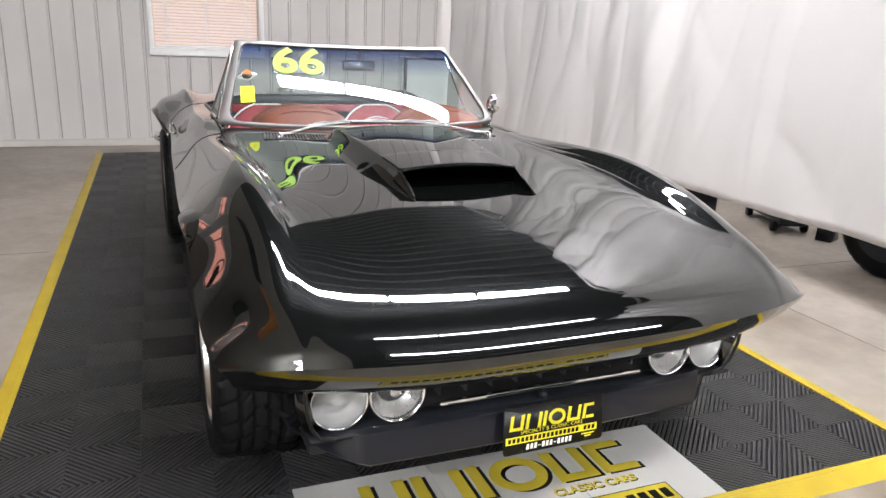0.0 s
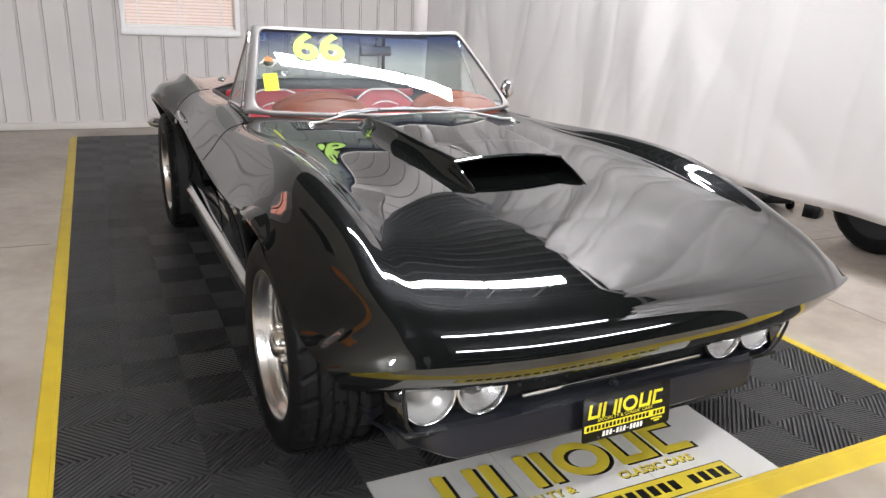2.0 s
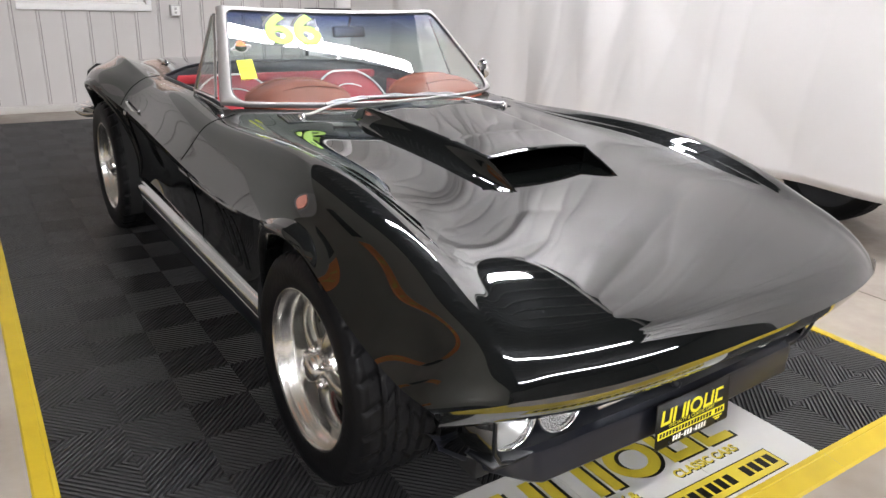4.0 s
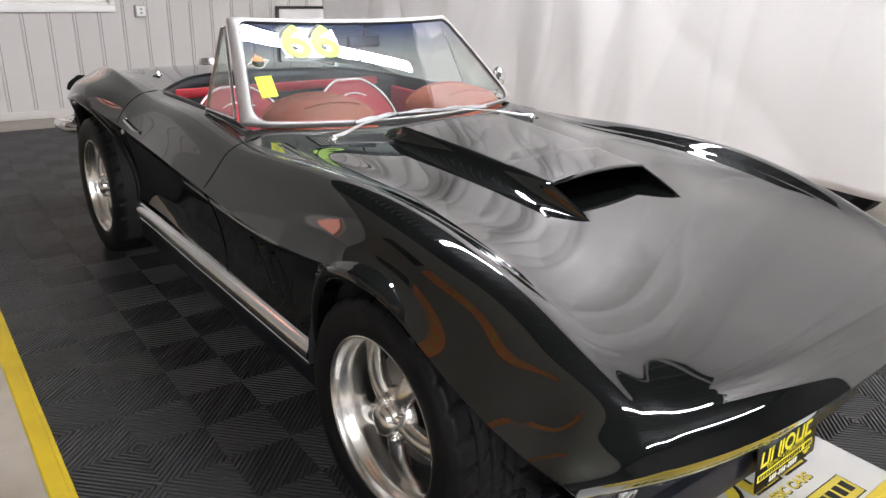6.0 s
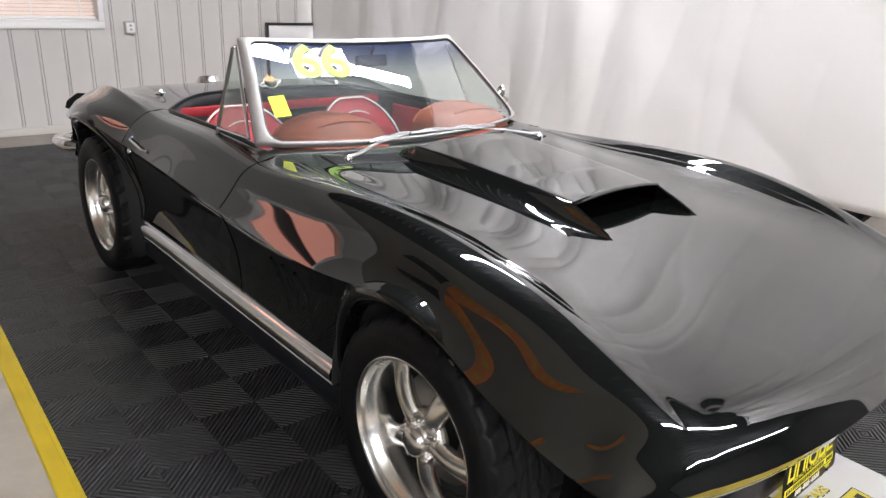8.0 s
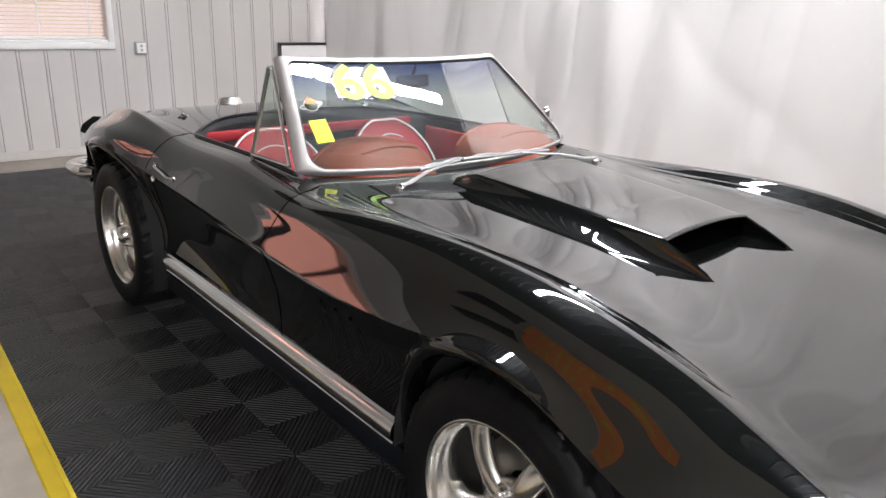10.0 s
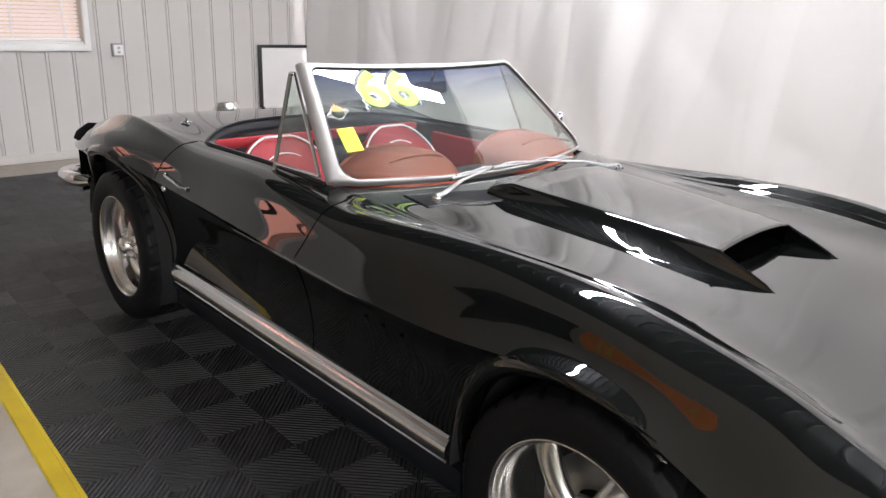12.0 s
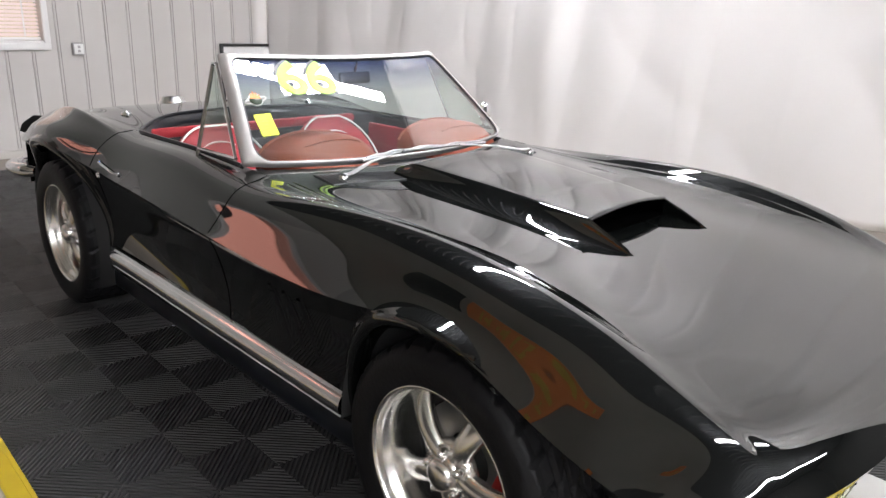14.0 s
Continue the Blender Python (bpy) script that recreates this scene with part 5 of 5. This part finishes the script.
for k in range(12):
    slab(-0.084 + 0.0118 * k, -0.0762 + 0.0118 * k, -0.0575 if k not in (3, 7) else -0.052, -0.0425 if k not in (3, 7) else -0.0495, 0.002, -0.0020, PLATEWHITE)
for z in (-0.044, -0.051):
    slab(0.085 if z > -0.05 else 0.095, 0.125 if z > -0.05 else 0.115, z - 0.0018, z + 0.0018)
for x in (-0.10, 0.10):
    part("screw", lathe([(-0.006, 0.0), (-0.006, 0.004), (-0.002, 0.005)], 10, "y"), SATIN, plate, m=pose(x, 0, -0.058))

# rocker mouldings
for sg in (-1, 1):
    prof = ((0.0, 0.372), (0.010, 0.370), (0.014, 0.362), (0.010, 0.357), (0.016, 0.352), (0.024, 0.338), (0.026, 0.318), (0.022, 0.304), (0.015, 0.299), (0.018, 0.293), (0.012, 0.287), (0.0, 0.285))
    rows = []
    for y in np.linspace(0.405, 2.02, 30):
        x0 = side_x(y, 0.33) - 0.004
        rows.append([(sg * (x0 + dx), y, z) for dx, z in prof])
    b = grid(rows)
    b.verts.ensure_lookup_table()
    b.faces.new([b.verts[k] for k in range(len(prof))])
    b.faces.new([b.verts[len(b.verts) - 1 - k] for k in range(len(prof))])
    bmesh.ops.recalc_face_normals(b, faces=b.faces)
    part("rocker_moulding", b, BRIGHT, car, "long ribbed bright rocker moulding", smooth=35)
    part("sill", box((sg * 0.745 - 0.02, 0.38, 0.185), (sg * 0.745 + 0.02, 2.05, 0.29), 0.01), SATIN, car)
    # gills behind the front wheel
    for k in range(3):
        y = 0.50 + 0.075 * k
        rows = []
        for z in np.linspace(0.43, 0.60, 8):
            yy = y + (z - 0.43) * 0.25
            x0 = side_x(yy, z)
            rows.append([(sg * (x0 + 0.001), yy - 0.02, z), (sg * (x0 - 0.001), yy - 0.004, z), (sg * (x0 + 0.006), yy + 0.012, z), (sg * (x0 + 0.001), yy + 0.022, z)])
        part("gill", grid(rows), PAINT, car, "upright gill in the fender", smooth=40)
    # door gaps
    gap = [(sg * x, DOOR[0], top_z(x, DOOR[0]) + 0.0005) for x in np.linspace(0.63, 0.835, 14)] + [(sg * (side_x(DOOR[0], z) + 0.0005), DOOR[0], z) for z in np.linspace(0.66, 0.37, 12)]
    part("door_gap", tube(gap, 0.0014, 6), GAP_SHADE, car, smooth=60)
    gap = [(sg * x, DOOR[1] + 0.002, top_z(x, DOOR[1]) + 0.0005) for x in np.linspace(0.63, 0.815, 14)] + [(sg * (side_x(DOOR[1], z) + 0.0005), DOOR[1] + 0.002, z) for z in np.linspace(0.70, 0.50, 8)]
    part("door_gap", tube(gap, 0.0014, 6), GAP_SHADE, car, smooth=60)
    # handle and lock
    hx = lambda y, z: sg * (float(np.interp(z, [top_z(0.81, y), top_z(0.72, y)], [0.81, 0.72])))
    pts = [Vector((hx(yy, zz) + sg * o, yy, zz)) for yy, zz, o in ((1.80, 0.722, 0.010), (1.825, 0.725, 0.022), (1.90, 0.734, 0.024), (1.965, 0.741, 0.022), (1.985, 0.743, 0.012))]
    hd = part("door_handle", tube(pts, [0.004, 0.0055, 0.006, 0.0062, 0.0048], 10, flat=0.75), CHROME, DOORS[sg], "chrome door handle", smooth=60)
    for q_ in (pts[0], pts[4]):
        part("handle_foot", tube([q_, q_ + Vector((-sg * 0.025, 0, -0.004))], 0.0065, 10), CHROME, hd)
    part("lock", lathe([(0.0, 0.012), (0.006, 0.011), (0.008, 0.007), (0.008, 0.0)], 16, "x"), CHROME, DOORS[sg], m=pose(sg * (float(np.interp(0.70, [top_z(0.82, 1.95), top_z(0.74, 1.95)], [0.82, 0.74])) - 0.002), 1.95, 0.695, rz=0 if sg > 0 else 180))

# rear bumpers, tail panel, filler cap, deck pins, door mirror
for sg in (-1, 1):
    pts = [(sg * 0.79, 2.87, 0.545), (sg * 0.825, 2.93, 0.545), (sg * 0.835, 3.05, 0.54), (sg * 0.79, 3.22, 0.525), (sg * 0.66, 3.30, 0.52), (sg * 0.36, 3.335, 0.52)]
    sp = [spline(range(6), [p[k] for p in pts]) for k in range(3)]
    tt = np.linspace(0, 5, 30)
    part("rear_bumper", tube([[float(f(t)) for f in sp] for t in tt], [0.024 + 0.013 * math.sin(min(1.0, t / 1.0) * math.pi / 2) - 0.012 * max(0.0, t - 2) / 3 for t in tt], 14, flat=0.9), CHROME, car, "chrome rear bumper blade", smooth=60)
    b = grid([[(sg * x, y, z + 0.012), (sg * (x + 0.012), y + 0.004, z), (sg * (x - 0.02), y + 0.03, z - 0.02), (sg * (x - 0.06), y + 0.02, z - 0.01), (sg * (x - 0.05), y, z + 0.006)] for x, y, z in ((0.735, 2.99, 0.79), (0.765, 3.04, 0.755), (0.765, 3.09, 0.715))], close_v=True)
    bmesh.ops.recalc_face_normals(b, faces=b.faces)
    part("tail_cove", b, MATTE, car, "dark recess of the tail", smooth=40)
    part("deck_pin", lathe([(0.0, 0.026), (0.005, 0.024), (0.009, 0.010), (0.016, 0.009), (0.019, 0.0)], 12, "z"), CHROME, car, "small chrome deck pin", m=pose(sg * 0.50, 2.42, top_z(0.5, 2.42)))
part("tail_panel", grid([[(x, 3.25 - 0.12 * (abs(x) / 0.75) ** 2.4, z) for x in np.linspace(-0.75, 0.75, 21)] for z in (0.70, 0.60, 0.50, 0.44)]), PAINT, car, "black tail panel", smooth=60)
cap = part("filler_cap", lathe([(0.0, 0.078), (0.012, 0.076), (0.018, 0.066), (0.034, 0.064), (0.039, 0.055), (0.041, 0.0)], 32, "z"), ALU, car, "round chrome fuel filler cap", m=pose(0.0, 3.02, top_z(0, 3.02) - 0.002, rx=-8), smooth=40)
dm = part("door_mirror", lathe([(-0.018, 0.0), (-0.017, 0.03), (-0.008, 0.047), (0.006, 0.052), (0.012, 0.05), (0.012, 0.0)], 24, "y"), CHROME, DOORS[1], "round chrome door mirror on a stalk", m=pose(0.735, 1.30, 0.92, rz=-12) @ Matrix.Diagonal((0.72, 0.8, 0.95, 1)), smooth=50)
part("stalk", tube([(0, 0, -0.045), (-0.01, 0.01, -0.08), (-0.025, 0.02, -0.11)], [0.009, 0.011, 0.018], 10), CHROME, dm)

# ---------------------------------------------------------------- wheels: x points outward from the car
def tyre_mesh(r, w, segs=336):
    """A low tyre: smooth bulged walls, and a tread cut by three rings and by slanted grooves that meet as arrows."""
    q = r - 0.222
    wall = [(0.0, 0.222), (0.005, 0.228), (0.009, 0.222 + q * 0.22), (0.0125, 0.222 + q * 0.42), (0.0125, 0.222 + q * 0.58), (0.010, 0.222 + q * 0.72), (0.006, r - 0.024), (0.0, r - 0.015)]
    n_ = 44
    tread = [(-0.006 - (w - 0.012) * k / n_, r - 0.007 * abs(2 * k / n_ - 1) ** 6) for k in range(n_ + 1)]
    back_ = [(-w - x, z) for x, z in reversed(wall)]
    prof = wall + tread + back_
    first, mid = len(wall), n_ // 2
    rings = {mid - 12, mid - 11, mid - 4, mid + 4, mid + 11, mid + 12}

    def cut(i, k):
        k -= first
        if not 0 <= k <= n_:
            return 0.0
        if k in rings:
            return -0.007
        off = abs(k - mid)
        step, lag = (12, 1.1) if off < 12 else (12, 0.35)
        ph = (i + lag * off + (5 if off >= 12 else 0)) % step
        return -0.0065 if ph < (1.4 if off < 12 else 2.2) and off > 1 else 0.0

    me = mesh_of(lathe(prof, segs, "x", wave=cut), 35)
    me.materials.append(RUBBER)
    me.materials.append(LIT_TREAD)
    for p in me.polygons:                   # tread tops are coloured lighter as if lit from the front, walls and grooves stay black
        p.material_index = 1 if math.hypot(p.center.y, p.center.z) > r - 0.0030 else 0
    return me


def spoke_mesh():
    b = bmesh.new()
    rows = []
    for t in np.linspace(0, 1, 9):
        r = 0.035 + 0.168 * t
        w = 0.034 - 0.005 * math.sin(math.pi * min(1, t * 1.1)) + 0.008 * t * t
        xo = -0.036 - 0.034 * t ** 1.6 + 0.010 * math.sin(math.pi * t)
        xi = xo - 0.040 + 0.008 * t
        rows.append([(xo - 0.024, -w, r), (xo - 0.011, -w * 0.88, r), (xo - 0.002, -w * 0.52, r), (xo + 0.003, 0, r), (xo - 0.002, w * 0.52, r), (xo - 0.011, w * 0.88, r), (xo - 0.024, w, r), (xi, w * 0.8, r), (xi, -w * 0.8, r)])
    grid(rows, b, close_v=True)
    bmesh.ops.recalc_face_normals(b, faces=b.faces)
    return mesh_of(b, 60)


SPOKE = spoke_mesh()
RIM = mesh_of(lathe([(-0.002, 0.2275), (0.003, 0.226), (0.003, 0.220), (-0.006, 0.2165), (-0.016, 0.214), (-0.030, 0.210), (-0.034, 0.204), (-0.060, 0.202), (-0.085, 0.203), (-0.15, 0.20), (-0.21, 0.21), (-0.215, 0.226)], 72, "x"), 40)
CAP = mesh_of(lathe([(-0.07, 0.078), (-0.050, 0.075), (-0.041, 0.064), (-0.038, 0.045), (-0.022, 0.041), (-0.010, 0.037), (-0.004, 0.028), (-0.001, 0.014), (0.0, 0.0)], 40, "x"), 40)
NUT = mesh_of(lathe([(-0.045, 0.0125), (-0.026, 0.0125), (-0.020, 0.009), (-0.016, 0.005), (-0.0155, 0.0)], 6, "x"), 20)
WELL = mesh_of(lathe([(-0.040, 0.016), (-0.0385, 0.020), (-0.046, 0.021)], 16, "x"), 40)
TREAD = {0: tyre_mesh(0.325, 0.225), 1: tyre_mesh(0.335, 0.25)}
DISC = mesh_of(lathe([(-0.11, 0.07), (-0.11, 0.15), (-0.125, 0.15), (-0.125, 0.07)], 40, "x"), 30)
BACKING = mesh_of(lathe([(-0.14, 0.0), (-0.14, 0.2)], 32, "x"), 0)
for sg in (-1, 1):
    for ax, y, z, x, spin in ((0, 0.006, 0.325, 0.825, 45), (1, BASE, 0.335, 0.832, 50)):
        w = part("wheel", RIM, ALU, car, "polished aluminium five-spoke wheel", m=pose(sg * x, y, z, rz=0 if sg > 0 else 180) @ pose(0, 0, 0, rx=spin))
        part("tyre", TREAD[ax], RUBBER, w, "black low-profile tyre")
        for k in range(5):
            part("spoke", SPOKE, ALU, w, m=pose(0, 0, 0, rx=72 * k))
            part("lug_nut", NUT, CHROME, w, m=pose(0, 0, 0, rx=72 * k + 36) @ pose(0, 0, 0.052))
            part("lug_seat", WELL, ALU, w, m=pose(0, 0, 0, rx=72 * k + 36) @ pose(0, 0, 0.052))
        part("hub_cap", CAP, ALU, w, "round polished centre cap")
        part("brake_disc", DISC, BRAKE, w)
        part("backing_plate", BACKING, MATTE, w)
        part("brake_caliper", box((-0.14, 0.09, -0.06), (-0.095, 0.165, 0.06), 0.01), CALIPER, w, "red brake caliper", m=pose(0, 0, 0, rx=-spin - (20 if ax == 0 else 200)))

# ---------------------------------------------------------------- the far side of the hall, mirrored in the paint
# unseen sheets added high up where the flank mirrors orange and black
for y0, y1, z0, z1, material, label in ((0.15, 2.5, 3.25, 3.8, ORANGE, "unseen orange-brown sheet with yellow bars, added to be mirrored in the fender"), (2.7, 4.3, 3.25, 3.8, SIGNBLACK, "unseen plain black sheet, added to be mirrored in the fender")):
    banner = thing("mirrored_stand_in", label, "banner", pose(-2.75, (y0 + y1) / 2, z0))
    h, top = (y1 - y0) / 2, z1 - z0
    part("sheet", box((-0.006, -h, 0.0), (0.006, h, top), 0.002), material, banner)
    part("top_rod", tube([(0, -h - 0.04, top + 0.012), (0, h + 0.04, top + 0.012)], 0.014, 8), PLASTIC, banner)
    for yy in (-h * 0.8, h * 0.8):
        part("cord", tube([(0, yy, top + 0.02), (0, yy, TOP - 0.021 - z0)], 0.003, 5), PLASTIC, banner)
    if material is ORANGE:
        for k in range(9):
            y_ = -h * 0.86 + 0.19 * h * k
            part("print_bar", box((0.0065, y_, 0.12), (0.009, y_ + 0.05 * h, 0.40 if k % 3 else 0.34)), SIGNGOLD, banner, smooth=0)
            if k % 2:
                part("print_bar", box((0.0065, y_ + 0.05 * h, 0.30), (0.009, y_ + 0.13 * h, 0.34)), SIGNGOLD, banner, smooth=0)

# things that show under the hem of the cloth
spare = thing("parked_car_wheel", "black tyre on a dark wheel behind the cloth", "wheel", pose(3.0, 1.42, 0.318 - 0.012, rz=182))
part("tyre", tyre_mesh(0.318, 0.225), RUBBER, spare)
part("rim", lathe([(-0.002, 0.2275), (0.0, 0.22), (-0.03, 0.2), (-0.04, 0.08), (-0.02, 0.0)], 32, "x"), SATIN, spare)
jack = thing("floor_jack", "low dark trolley jack behind the cloth", "trolley jack", pose(3.42, 2.62, -0.012, rz=-24))
part("frame", box((-0.10, -0.30, 0.05), (0.10, 0.30, 0.11), 0.02, 3), SATIN, jack)
part("lift_arm", prism([(0.0, 0.1, 0.10), (0.0, -0.24, 0.14), (0.0, -0.26, 0.18), (0.0, 0.12, 0.15)], 0.08), SATIN, jack)
part("saddle", lathe([(0.15, 0.0), (0.15, 0.05), (0.18, 0.055), (0.185, 0.04), (0.17, 0.0)], 20, "z"), BRAKE, jack, m=pose(0, -0.24, 0))
for sx in (-0.11, 0.11):
    for sy in (-0.24, 0.24):
        part("wheel", lathe([(-0.018, 0.0), (-0.018, 0.034), (-0.012, 0.038), (0.012, 0.038), (0.018, 0.034), (0.018, 0.0)], 20, "x"), RUBBER, jack, m=pose(sx, sy, 0.038))
block = thing("wheel_chock", "small dark rubber wheel chock on the concrete", "wheel chock", pose(3.43, 2.16, -0.012, rz=20))
part("wedge", prism([(-0.075, -0.001, 0.0), (0.075, -0.001, 0.0), (0.07, -0.001, 0.03), (-0.03, -0.001, 0.10), (-0.06, -0.001, 0.10)], 0.1), SATIN, block)
part("ridge", box((-0.055, -0.052, 0.098), (-0.035, 0.050, 0.106), 0.002), RUBBER, block)
crate = thing("dark_crate", "low dark storage crate behind the cloth", "crate", pose(2.95, 3.3, -0.012))
part("body", box((-0.2, -0.35, 0.0), (0.2, 0.35, 0.24), 0.015), SATIN, crate)
part("rim", box((-0.21, -0.36, 0.22), (0.21, 0.36, 0.26), 0.01), SATIN, crate)
